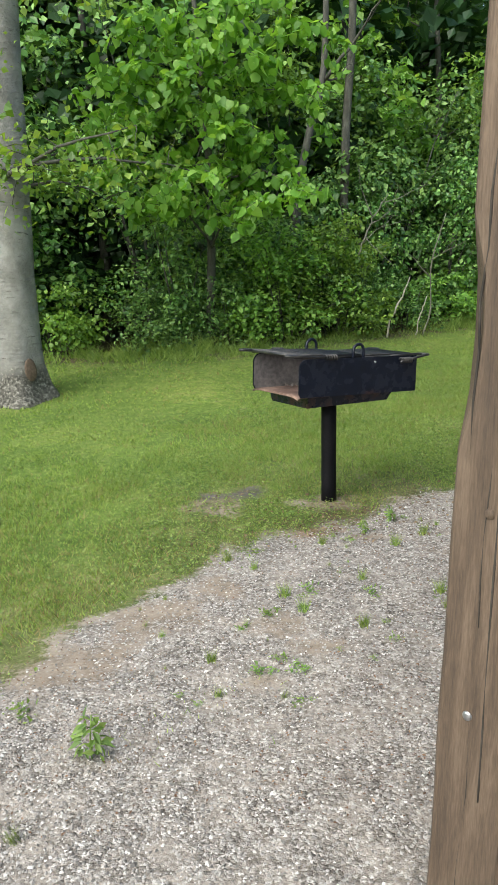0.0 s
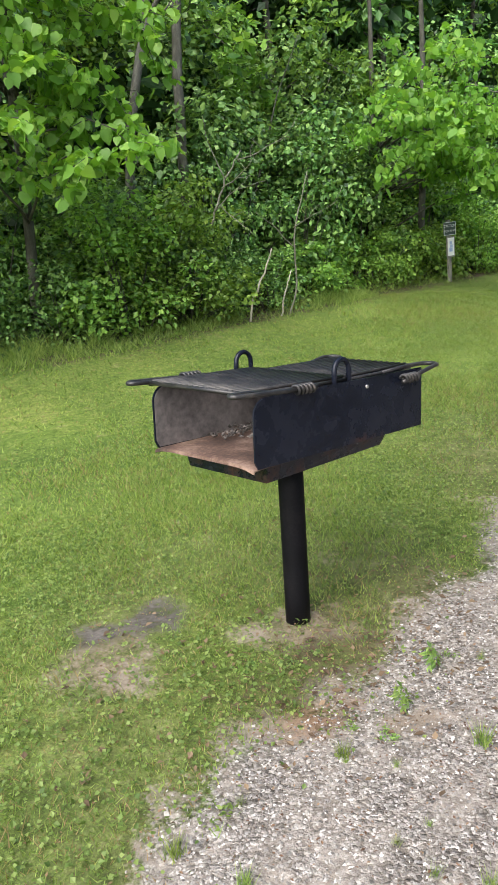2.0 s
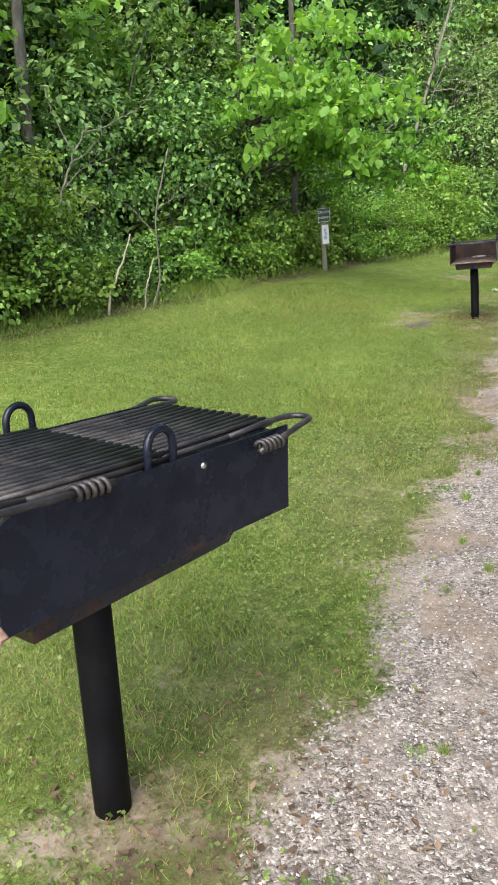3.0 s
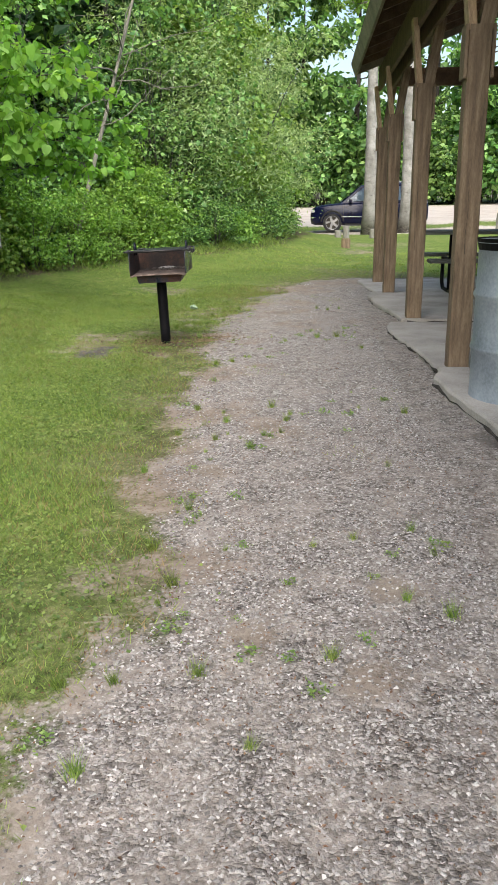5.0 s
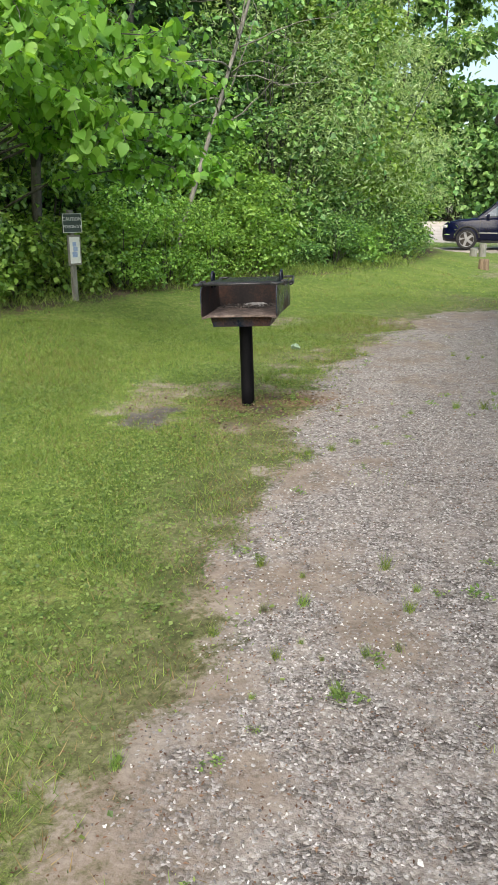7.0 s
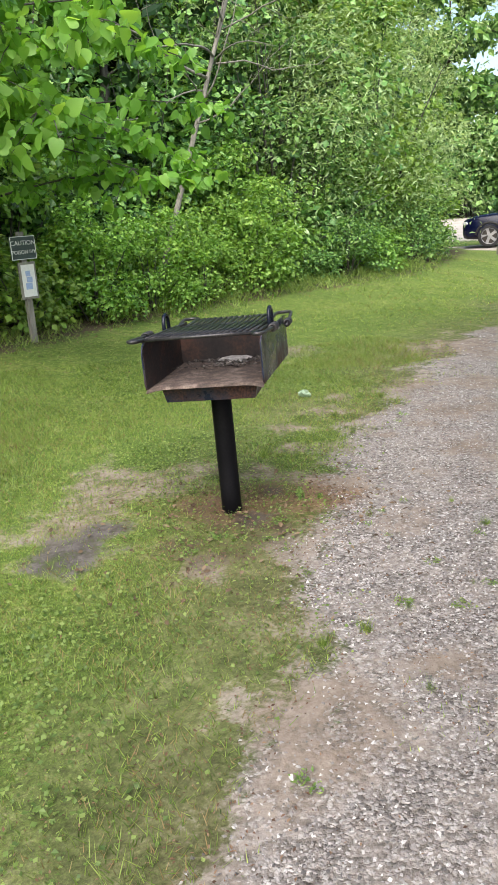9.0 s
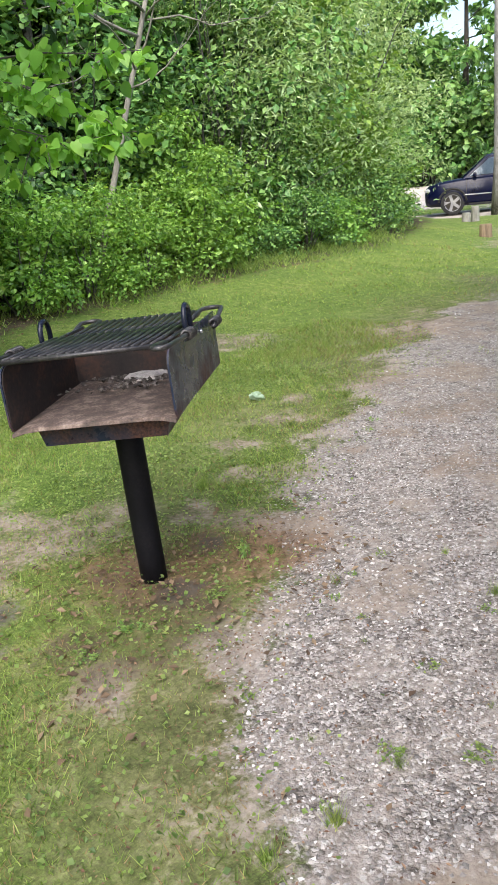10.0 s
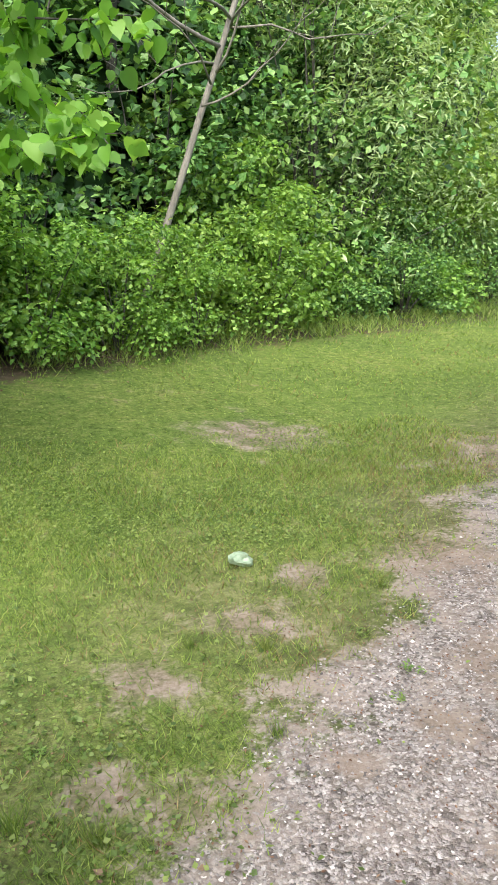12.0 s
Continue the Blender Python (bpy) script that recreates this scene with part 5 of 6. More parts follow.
def stone_arrays(rng, pos, size, half=False):
    """Rough angular pebbles of six jittered corners; half-buried ones have no underside."""
    n = len(pos)
    c = np.array([(1, 0, 0), (-1, 0, 0), (0, 1, 0), (0, -1, 0), (0, 0, 1), (0, 0, -1)], float) * 0.62
    c = c[None] * rng.uniform(0.7, 1.15, (n, 6, 1)) * np.array([1.1, 0.9, 0.62]) + rng.uniform(-0.22, 0.22, (n, 6, 3))
    a, b_ = rng.uniform(0, 6.28, n), rng.normal(0, 0.5, n)
    ca, sa, cb, sb = np.cos(a)[:, None], np.sin(a)[:, None], np.cos(b_)[:, None], np.sin(b_)[:, None]
    y1, z1 = c[:, :, 1] * cb - c[:, :, 2] * sb, c[:, :, 1] * sb + c[:, :, 2] * cb
    x, y = c[:, :, 0] * ca - y1 * sa, c[:, :, 0] * sa + y1 * ca
    c = np.stack([x, y, z1], -1) * np.asarray(size)[:, None, None] + pos[:, None]
    q = np.array([(0, 2, 4), (2, 1, 4), (1, 3, 4), (3, 0, 4), (2, 0, 5), (1, 2, 5), (3, 1, 5), (0, 3, 5)][: 4 if half else 8])
    return c.reshape(-1, 3), ((np.arange(n) * 6)[:, None, None] + q[None]).reshape(-1, 3)


def grill_at(x, y, turn):
    return Matrix.Translation((x, y, float(height(x, y)))) @ Matrix.Rotation(turn, 4, "Z")


build_grill(grill_at(0.497, 5.21, radians(31.5)), (0.0, radians(1.0), radians(2.2)), 0.81, 0.19, (0.068, 0.042), 0.642, "black steel park grill on a post, grates closed, rust-stained inside", False)
build_grill(grill_at(5.66, 10.855, radians(49)), (radians(-2.5), radians(0.0), 0.0), 0.70, 0.168, (0.018, -0.017), 0.622, "rusty black park grill on a leaning post with white ash", True)


# ---- sign, drum, tables, car ----
def text_part(name, words, size, material, m, parent):
    cu = bpy.data.curves.new(name, "FONT")
    cu.body, cu.size, cu.align_x, cu.align_y, cu.extrude = words, size, "CENTER", "CENTER", 0.0008
    tmp = bpy.data.objects.new(name, cu)
    me = bpy.data.meshes.new_from_object(tmp)
    bpy.data.objects.remove(tmp)
    me.materials.clear()
    me.materials.append(material)
    return mesh_part(name, me, parent, at=m)


def build_sign():
    x, y = 6.2, 15.55
    z = float(height(x, y))
    s = thing("warning_sign", Matrix.Translation((x, y, z)) @ Matrix.Rotation(radians(17), 4, "Z") @ Matrix.Rotation(radians(-1.5), 4, "Y"), "small dark warning sign and framed notice on a grey post", "sign")
    part("post", box_bm(0.06, 0.045, 1.12, (0, 0.03, 0.46), 0.004), M["grey_post"], s)
    b = part("board", box_bm(0.27, 0.012, 0.215, (-0.005, -0.005, 0.875), 0.003), M["sign_green"], s, "dark green board with white lettering")
    for dx, dz, w, h in ((0, 0.102, 0.262, 0.006), (0, -0.102, 0.262, 0.006), (-0.129, 0, 0.006, 0.2), (0.129, 0, 0.006, 0.2)):
        part("border", box_bm(w, 0.003, h, (-0.005 + dx, -0.0125, 0.875 + dz)), M["white"], b)
    face = Matrix.Rotation(radians(90), 4, "X")
    text_part("lettering", "CAUTION", 0.058, M["white"], Matrix.Translation((-0.005, -0.0125, 0.918)) @ face, b)
    text_part("lettering", "POISON IVY", 0.048, M["white"], Matrix.Translation((-0.005, -0.0125, 0.835)) @ face, b)
    f = part("notice_frame", box_bm(0.18, 0.02, 0.34, (0.005, -0.005, 0.575), 0.003), M["grey_post"], s, "grey frame")
    sh = part("notice_sheet", box_bm(0.14, 0.003, 0.295, (0.005, -0.0175, 0.575)), M["white"], f, "white printed sheet")
    for cx, cz, w, h in ((0.0, 0.64, 0.05, 0.05), (0.012, 0.585, 0.06, 0.05), (0.0, 0.525, 0.07, 0.06)):
        part("print", box_bm(w, 0.002, h, (cx, -0.0198, cz)), M["blue_print"], sh)


build_sign()


def build_drum():
    x, y = 5.67, 7.38
    d = thing("steel_drum", Matrix.Translation((x, y, SLAB_Z - 0.012)), "blue-grey steel drum used as a litter bin", "drum")
    R = 0.29
    prof = [(R - 0.01, 0.0), (R + 0.006, 0.004), (R + 0.006, 0.018), (R, 0.026)]
    for zc in (0.30, 0.59):
        prof += [(R, zc - 0.028), (R + 0.012, zc - 0.008), (R + 0.012, zc + 0.008), (R, zc + 0.028)]
    prof += [(R, 0.855), (R + 0.008, 0.862), (R + 0.008, 0.878), (R - 0.004, 0.878), (R - 0.006, 0.5), (R - 0.006, 0.05), (0.001, 0.05)]
    bm = bmesh.new()
    rings = [[bm.verts.new((r * math.cos(a), r * math.sin(a), z)) for a in np.linspace(0, 2 * math.pi, 40, endpoint=False)] for r, z in prof]
    for a, b_ in zip(rings, rings[1:]):
        for i in range(40):
            bm.faces.new((a[i], a[(i + 1) % 40], b_[(i + 1) % 40], b_[i]))
    part("drum_body", bm, M["drum"], d, "blue-grey body with rolled hoops", True)
    bm = bmesh.new()
    bmesh.ops.create_cone(bm, cap_ends=False, segments=40, radius1=R - 0.002, radius2=R + 0.012, depth=0.07, matrix=Matrix.Translation((0, 0, 0.85)))
    part("bin_liner", bm, M["post_iron"], d, "black bin liner folded over the rim")


build_drum()


def build_table(s, n, turn, label):
    px_, py_, _ = shelter_point(s, n, 0)
    t = thing("picnic_table", Matrix.Translation((px_, py_, SLAB_Z)) @ Matrix.Rotation(SHELTER_TURN + turn, 4, "Z"), label, "table", "picnic tables in the shelter")
    for k in range(3):
        part("top_board", box_bm(2.2, 0.235, 0.04, (0, -0.245 + 0.245 * k, 0.74), 0.004), M["table"], t)
    for sg in (-1, 1):
        part("bench_board", box_bm(2.2, 0.25, 0.04, (0, sg * 0.66, 0.44), 0.004), M["table"], t)
        x = sg * 0.72
        fr = tube("frame", [(x, -0.66, 0.41), (x, -0.66, 0.1), (x, -0.56, 0.025), (x, 0.56, 0.025), (x, 0.66, 0.1), (x, 0.66, 0.41)], 0.024, M["post_iron"], t, "bent black steel tube", 8)
        for y in (-0.12, 0.12):
            tube("upright", [(x, y, 0.03), (x, y, 0.72)], 0.024, M["post_iron"], fr, seg=8)
        tube("cross_bar", [(x, -0.66, 0.41), (x, 0.66, 0.41)], 0.02, M["post_iron"], fr, seg=8)
    return t


build_table(4.6, -1.45, math.pi / 2, "dark picnic table with black tube frame on concrete")
build_table(1.1, -2.6, math.pi / 2, "dark picnic table with black tube frame on concrete")
build_table(5.2, -4.3, math.pi / 2, "dark picnic table with black tube frame on concrete")


def build_car():
    """A small dark blue off-road estate car, nose first along +x."""
    fx, fy, rx, ry = 23.6, 25.95, 25.45, 24.05
    cx, cy = (fx + rx) / 2, (fy + ry) / 2
    turn = math.atan2(fy - ry, fx - rx)
    # near wheels stand on the side that faces the shelter
    off = Vector((-(-(math.sin(turn))), -math.cos(turn), 0)) * -0.76
    c = thing("parked_car", Matrix.Translation((cx - off.x, cy - off.y, float(height(cx, cy)))) @ Matrix.Rotation(turn, 4, "Z"), "dark navy blue compact off-road car parked by the road", "car")
    # stations along the car: x, bottom, shoulder height, half width
    st = [(2.12, 0.42, 0.62, 0.62), (2.08, 0.30, 0.78, 0.74), (1.95, 0.26, 0.88, 0.83), (1.6, 0.25, 0.95, 0.87), (0.9, 0.24, 1.02, 0.89), (0.3, 0.24, 1.03, 0.89), (-0.8, 0.24, 1.04, 0.89), (-1.6, 0.26, 1.05, 0.88), (-2.0, 0.32, 1.03, 0.85), (-2.12, 0.42, 0.98, 0.80)]
    bm = bmesh.new()
    rings = []
    for x, b, t, w in st:
        q = [(-w * 0.86, b), (-w, b + 0.12), (-w * 1.02, (b + t) / 2), (-w * 0.99, t - 0.08), (-w * 0.93, t), (0, t + 0.035), (w * 0.93, t), (w * 0.99, t - 0.08), (w * 1.02, (b + t) / 2), (w, b + 0.12), (w * 0.86, b)]
        rings.append([bm.verts.new((x, y, z)) for y, z in q])
    for a, b_ in zip(rings, rings[1:]):
        for i in range(11):
            bm.faces.new((a[i], a[(i + 1) % 11], b_[(i + 1) % 11], b_[i]))
    bm.faces.new(rings[0][::-1])
    bm.faces.new(rings[-1])
    bmesh.ops.recalc_face_normals(bm, faces=bm.faces)
    body = part("body", bm, M["navy"], c, "glossy navy body", True)
    cab = [(1.02, 1.02, 0.83), (0.32, 1.60, 0.70), (-0.2, 1.68, 0.68), (-1.2, 1.69, 0.68), (-1.85, 1.63, 0.68), (-2.10, 1.05, 0.80)]
    bm = bmesh.new()
    lo = [bm.verts.new((x, sg * 0.83, 1.0)) for sg in (-1, 1) for x in (1.0, -2.08)]
    rings = []
    for x, z, w in cab:
        rings.append([bm.verts.new((x, -w, z)), bm.verts.new((x, -w * 0.85, z + 0.035)), bm.verts.new((x, w * 0.85, z + 0.035)), bm.verts.new((x, w, z))])
    for a, b_ in zip(rings, rings[1:]):
        for i in range(3):
            bm.faces.new((a[i], b_[i], b_[i + 1], a[i + 1]))
    for i, sg in ((0, 0), (3, 2)):
        bm.faces.new([r[i] for r in rings] + [lo[sg + 1], lo[sg]])
    bmesh.ops.recalc_face_normals(bm, faces=bm.faces)
    part("cabin", bm, M["navy"], c, "navy cabin and roof")
    for sg in (-1, 1):
        for pts in (((0.82, 1.08), (0.26, 1.53), (-0.18, 1.59), (-0.22, 1.10)), ((-0.30, 1.10), (-0.26, 1.59), (-1.1, 1.60), (-1.14, 1.11)), ((-1.24, 1.11), (-1.2, 1.60), (-1.74, 1.56), (-1.92, 1.14))):
            bm = bmesh.new()
            v = [bm.verts.new((x, sg * (0.835 - (z - 1.0) * 0.235 + 0.010), z)) for x, z in pts]
            bm.faces.new(v)
            bmesh.ops.solidify(bm, geom=bm.faces[:], thickness=0.006)
            part("side_window", bm, M["car_glass"], c, "tinted side window")
    bm = bmesh.new()
    v = [bm.verts.new(p) for p in ((0.98, -0.74, 1.08), (0.98, 0.74, 1.08), (0.36, 0.64, 1.58), (0.36, -0.64, 1.58))]
    bm.faces.new(v)
    bmesh.ops.solidify(bm, geom=bm.faces[:], thickness=0.008)
    part("windscreen", bm, M["car_glass"], c, at=Matrix.Translation((0.012, 0, 0.012)))
    for sg in (-1, 1):
        bm = bmesh.new()
        bmesh.ops.create_uvsphere(bm, u_segments=14, v_segments=8, radius=1, matrix=Matrix.Translation((1.98, sg * 0.66, 0.74)) @ Matrix.Diagonal((0.14, 0.16, 0.075, 1)))
        part("headlight", bm, M["lamp_glass"], c, "clear headlight", True)
        part("door_mirror", box_bm(0.1, 0.16, 0.12, (0.68, sg * 0.95, 1.1), 0.03), M["navy"], c)
        tube("roof_rail", [(0.1, sg * 0.6, 1.70), (0.0, sg * 0.6, 1.76), (-1.5, sg * 0.6, 1.77), (-1.6, sg * 0.6, 1.71)], 0.016, M["zinc"], c, "silver roof rail", 6)
        for x in (-0.26, -1.18, 0.92):
            part("door_seam", box_bm(0.008, 0.006, 0.62, (x, sg * 0.905, 0.70)), M["crack"], c)
        part("sill", box_bm(1.7, 0.05, 0.07, (0.0, sg * 0.88, 0.27), 0.02), M["tyre"], c)
        part("side_strip", box_bm(2.0, 0.012, 0.03, (0.0, sg * 0.915, 0.55), 0.004), M["zinc"], c)
        for x in (1.32, -1.32):
            wm = Matrix.Translation((x, sg * 0.80, 0.345)) @ Matrix.Rotation(radians(90), 4, "X")
            bm = bmesh.new()
            bmesh.ops.create_cone(bm, cap_ends=True, segments=32, radius1=0.345, radius2=0.345, depth=0.235)
            bmesh.ops.bevel(bm, geom=[e for e in bm.edges if len(e.link_faces) == 2 and e.calc_face_angle() > 1], offset=0.03, segments=2, affect="EDGES")
            w = part("wheel", bm, M["tyre"], c, "black tyre with silver rim", at=wm)
            bm = bmesh.new()
            face = -sg
            # flat near-black disc stands for the shade between the spokes
            disc = bmesh.new()
            bmesh.ops.create_cone(disc, cap_ends=True, segments=28, radius1=0.215, radius2=0.215, depth=0.012, matrix=Matrix.Translation((0, 0, face * 0.113)))
            part("hub_shadow", disc, M["crack"], w, "dark disc standing for the shade behind the spokes")
            bmesh.ops.create_cone(bm, cap_ends=False, segments=28, radius1=0.245, radius2=0.215, depth=0.02, matrix=Matrix.Translation((0, 0, face * 0.118)))
            bmesh.ops.create_cone(bm, cap_ends=True, segments=14, radius1=0.055, radius2=0.05, depth=0.02, matrix=Matrix.Translation((0, 0, face * 0.122)))
            for k in range(5):
                box_bm(0.19, 0.085, 0.016, (0.13, 0, 0), 0, bm)
                bmesh.ops.rotate(bm, verts=bm.verts[-8:], cent=(0, 0, 0), matrix=Matrix.Rotation(k * 2 * math.pi / 5, 3, "Z"))
                bmesh.ops.translate(bm, verts=bm.verts[-8:], vec=(0, 0, face * 0.121))
            part("rim", bm, M["alloy"], w, "silver spoked rim")
            # arch over the wheel
            arch = [(x + 0.41 * math.cos(a), sg * 0.895, 0.345 + 0.41 * math.sin(a)) for a in np.linspace(0.1, math.pi - 0.1, 14)]
            tube("wheel_arch", arch, 0.035, M["tyre"], c, seg=6)


build_car()


def stump(x, y, r, h, label, mat="grey_post"):
    ob = thing("wooden_bollard", Matrix.Translation((x, y, float(height(x, y)) - 0.03)) @ Matrix.Rotation(x, 4, "Z"), label, "bollard", "short posts by the road")
    bm = bmesh.new()
    prof = [(r * 1.04, 0), (r, h * 0.5), (r * 0.98, h - 0.02), (r * 0.9, h), (0.002, h + 0.004)]
    rings = [[bm.verts.new((q * math.cos(a) * (1 + 0.04 * math.sin(3 * a + x)), q * math.sin(a), z)) for a in np.linspace(0, 2 * math.pi, 14, endpoint=False)] for q, z in prof]
    for a, b_ in zip(rings, rings[1:]):
        for i in range(14):
            bm.faces.new((a[i], a[(i + 1) % 14], b_[(i + 1) % 14], b_[i]))
    part("bollard_post", bm, M["shelter_wood" if x < 17 else mat], ob)


for q in ((16.0, 18.25, 0.11, 0.24), (19.4, 21.7, 0.10, 0.25), (20.4, 22.3, 0.1, 0.4), (22.6, 21.3, 0.1, 0.5), (25.2, 20.0, 0.11, 0.62), (28.0, 18.2, 0.11, 0.6), (20.6, 21.4, 0.09, 0.3)):
    stump(*q, "short weathered wooden bollard in the grass")


def scrap():
    """A crumpled pale green scrap lying in the grass."""
    rng = np.random.RandomState(2)
    bm = bmesh.new()
    bmesh.ops.create_icosphere(bm, subdivisions=3, radius=0.044)
    for v in bm.verts:
        k = 0.7 + 0.5 * noise.noise(v.co * 28) + 0.15 * rng.rand()
        v.co = Vector((v.co.x * k * 1.3, v.co.y * k, v.co.z * k * 0.75))
    o = part("paper_scrap", bm, M["pale_ball"])
    o.matrix_basis = Matrix.Translation((7.2, 12.5, float(height(7.2, 12.5)) + 0.035))
    tagged(o, "crumpled pale green paper scrap in the grass", "litter")


scrap()


# ---- ground cover ----
def lawn_points(rng, n, x0, x1, y0, y1):
    return rng.uniform(x0, x1, n), rng.uniform(y0, y1, n)


ROUTE = np.array([(0.1, 0.8), (-0.17, 2.2), (0.03, 3.3), (0.8, 4.25), (1.9, 5.3), (2.7, 6.1), (4.0, 7.8), (5.0, 9.0), (6.0, 10.0), (7.2, 11.6)])


def route_distance(x, y):
    d = np.full(x.shape, 1e9)
    for a, b_ in zip(ROUTE, ROUTE[1:]):
        v = b_ - a
        t = np.clip(((x - a[0]) * v[0] + (y - a[1]) * v[1]) / (v @ v), 0, 1)
        d = np.minimum(d, np.hypot(x - a[0] - t * v[0], y - a[1] - t * v[1]))
    return d


def ground_z(x, y):
    return height(x, y) + 0.012 * ripple(x, y, 3.1, 21) + 0.004 * ripple(x, y, 17, 22)


def blades(rng, x, y, h, w):
    n = len(x)
    z = ground_z(x, y)
    a, lean, b_ = rng.uniform(0, 6.28, n), rng.uniform(0.3, 1.5, n) * h, rng.uniform(0, 6.28, n)
    dx, dy = np.cos(a) * w * 0.5, np.sin(a) * w * 0.5
    lx, ly = np.cos(b_) * lean, np.sin(b_) * lean
    v = np.stack([np.stack([x - dx, y - dy, z - 0.004], -1), np.stack([x + dx, y + dy, z - 0.004], -1), np.stack([x + lx, y + ly, z + h], -1)], 1)
    return v.reshape(-1, 3), np.arange(n * 3).reshape(-1, 3)


def cover():
    rng = np.random.RandomState(44)
    # grass: thick near the route, thinner with distance
    xa, ya = lawn_points(rng, 2300000, -3.2, 9.5, 2.2, 14.5)
    xb, yb = lawn_points(rng, 330000, -7, 16, 2, 21)
    x, y = np.concatenate([xa, xb]), np.concatenate([ya, yb])
    near = np.arange(len(x)) < len(xa)
    g = gravel_mask(x, y)
    bare = np.maximum(np.maximum(np.maximum(spots(x, y, SPOTS_EARTH, 5) * 0.6, spots(x, y, SPOTS_MULCH, 10) * 0.6), spots(x, y, SPOTS_RUST, 9) * 0.75), spots(x, y, SPOTS_BURNT, 6) * 0.95)
    d = route_distance(x, y)
    thin = np.clip(0.62 + 0.55 * ripple(x, y, 2.2, 31) + 0.3 * ripple(x, y, 7, 32), 0.12, 1) * (1 - 0.7 * worn_mask(x, y))
    p = np.where(near, np.clip((2.3 / np.maximum(d, 1.0)) ** 1.8, 0, 1) * (1 - 0.85 * smoothstep(2.6, 4.4, d)), np.clip(0.16 + 0.5 * (d > 4), 0, 1) * np.clip((7 / np.maximum(d, 1)) ** 2, 0, 1))
    p = p * (1 - smoothstep(0.15, 0.8, g)) * (1 - bare) * thin * (wood_depth(x, y) < 0.25) * (1 + 1.5 * (wood_depth(x, y) > -0.4))
    p = p + 0.05 * (g > 0.4) * (ripple(x, y, 3.5, 33) > 0.55) * (ripple(x, y, 11, 34) > 0.1) * (d < 2.5)
    s = x * AX[0] + y * AX[1] - (6.215 * AX[0] + 8.2 * AX[1])
    nn = (x - 6.215) * AN[0] + (y - 8.2) * AN[1]
    p = p * ~((nn < 0.45) & (s > -4.7) & (s < 7.1))
    k = rng.rand(len(x)) < p
    x, y, d = x[k], y[k], d[k]
    h = rng.uniform(0.010, 0.032, len(x)) * np.clip(1 + 0.3 * ripple(x, y, 1.7, 35) + 0.45 * ripple(x, y, 8, 39), 0.4, 2.2) * (0.7 + 0.4 * (1 - gravel_mask(x, y)))
    tall = wood_depth(x, y) > -0.5 + 0.3 * ripple(x, y, 1.3, 37)
    h = np.where(tall, h * 3.0 * (1 + smoothstep(-0.35, 0.1, wood_depth(x, y))), h)
    w = np.clip(0.002 * np.maximum(d, 1.7), 0.0032, 0.013)
    dry = rng.rand(len(x)) < np.clip(0.12 + 0.1 * ripple(x, y, 1.1, 36) + 0.25 * worn_mask(x, y), 0.05, 0.4) * ~tall
    for name, sel, mat, lab in (("grass", ~dry, "grass", "short mown green grass"), ("dry_grass", dry, "straw", "scattered dry straw-coloured grass")):
        me = raw_mesh(name, *blades(rng, x[sel], y[sel], h[sel], w[sel]), M[mat])
        tagged(new(name, me), lab, "grass", kind="stuff")
    # clover and small broad leaves in the lawn
    x, y = lawn_points(rng, 1000000, -4, 12, 2, 17)
    g, d = gravel_mask(x, y), route_distance(x, y)
    bare = np.maximum(spots(x, y, SPOTS_EARTH, 5) * 0.5, spots(x, y, SPOTS_BURNT, 6))
    k = rng.rand(len(x)) < np.clip((2.2 / np.maximum(d, 1)) ** 1.7, 0, 1) * (1 - g) * (1 - bare) * np.clip(0.5 + 1.1 * ripple(x, y, 2.6, 38), 0.12, 1) * (1 - 0.75 * worn_mask(x, y)) * (wood_depth(x, y) < 0)
    ring = np.repeat(np.array([(5.45, 10.55), (5.75, 10.62), (5.3, 10.75), (5.2, 9.9), (0.55, 4.9), (0.3, 4.85)]), 230, 0) + rng.normal(size=(1380, 2)) * 0.16
    x, y = np.concatenate([x[k], ring[:, 0]]), np.concatenate([y[k], ring[:, 1]])
    pos = np.stack([x, y, ground_z(x, y) + rng.uniform(0.006, 0.034, len(x))], -1)
    tagged(new("clover", raw_mesh("clover", *leaf_arrays(rng, pos, 0.0135, 0.72, 0.85), M["weed"])), "clover and small weeds in the lawn", "plants", kind="stuff")
    # gravel
    x, y = lawn_points(rng, 1600000, -3, 11.5, 1.2, 15)
    g, d = gravel_mask(x, y), route_distance(x, y)
    bare = spots(x, y, SPOTS_EARTH, 5) * 0.55
    sand = np.clip(0.85 + 0.3 * ripple(x, y, 2.4, 51), 0.35, 1) * (1 - 0.5 * dirt_patches(x, y))
    s = x * AX[0] + y * AX[1] - (6.215 * AX[0] + 8.2 * AX[1])
    nn = (x - 6.215) * AN[0] + (y - 8.2) * AN[1]
    k = rng.rand(len(x)) < np.clip((1.0 / np.maximum(d, 0.6)) ** 2.0, 0, 1) * smoothstep(0.3, 0.9, g) * (1 - bare) * sand * ~((nn < 0.42) & (s > -4.7) & (s < 7.1))
    x, y, d = x[k], y[k], d[k]
    size = rng.uniform(0.0045, 0.0105, len(x)) * (1 + 0.4 * (rng.rand(len(x)) > 0.96)) * np.clip(d * 0.55, 0.95, 1.5)
    pos = np.stack([x, y, ground_z(x, y) + size * 0.12], -1)
    tagged(new("gravel", raw_mesh("gravel", *stone_arrays(rng, pos, size, True), M["stone"])), "pale grey and pinkish loose gravel", "gravel", kind="stuff")
    # dead leaves round the grills and under the trees
    cx = np.concatenate([rng.normal(0.55, 0.42, 420), rng.normal(5.75, 0.45, 620), rng.uniform(-3, 14, 5000)])
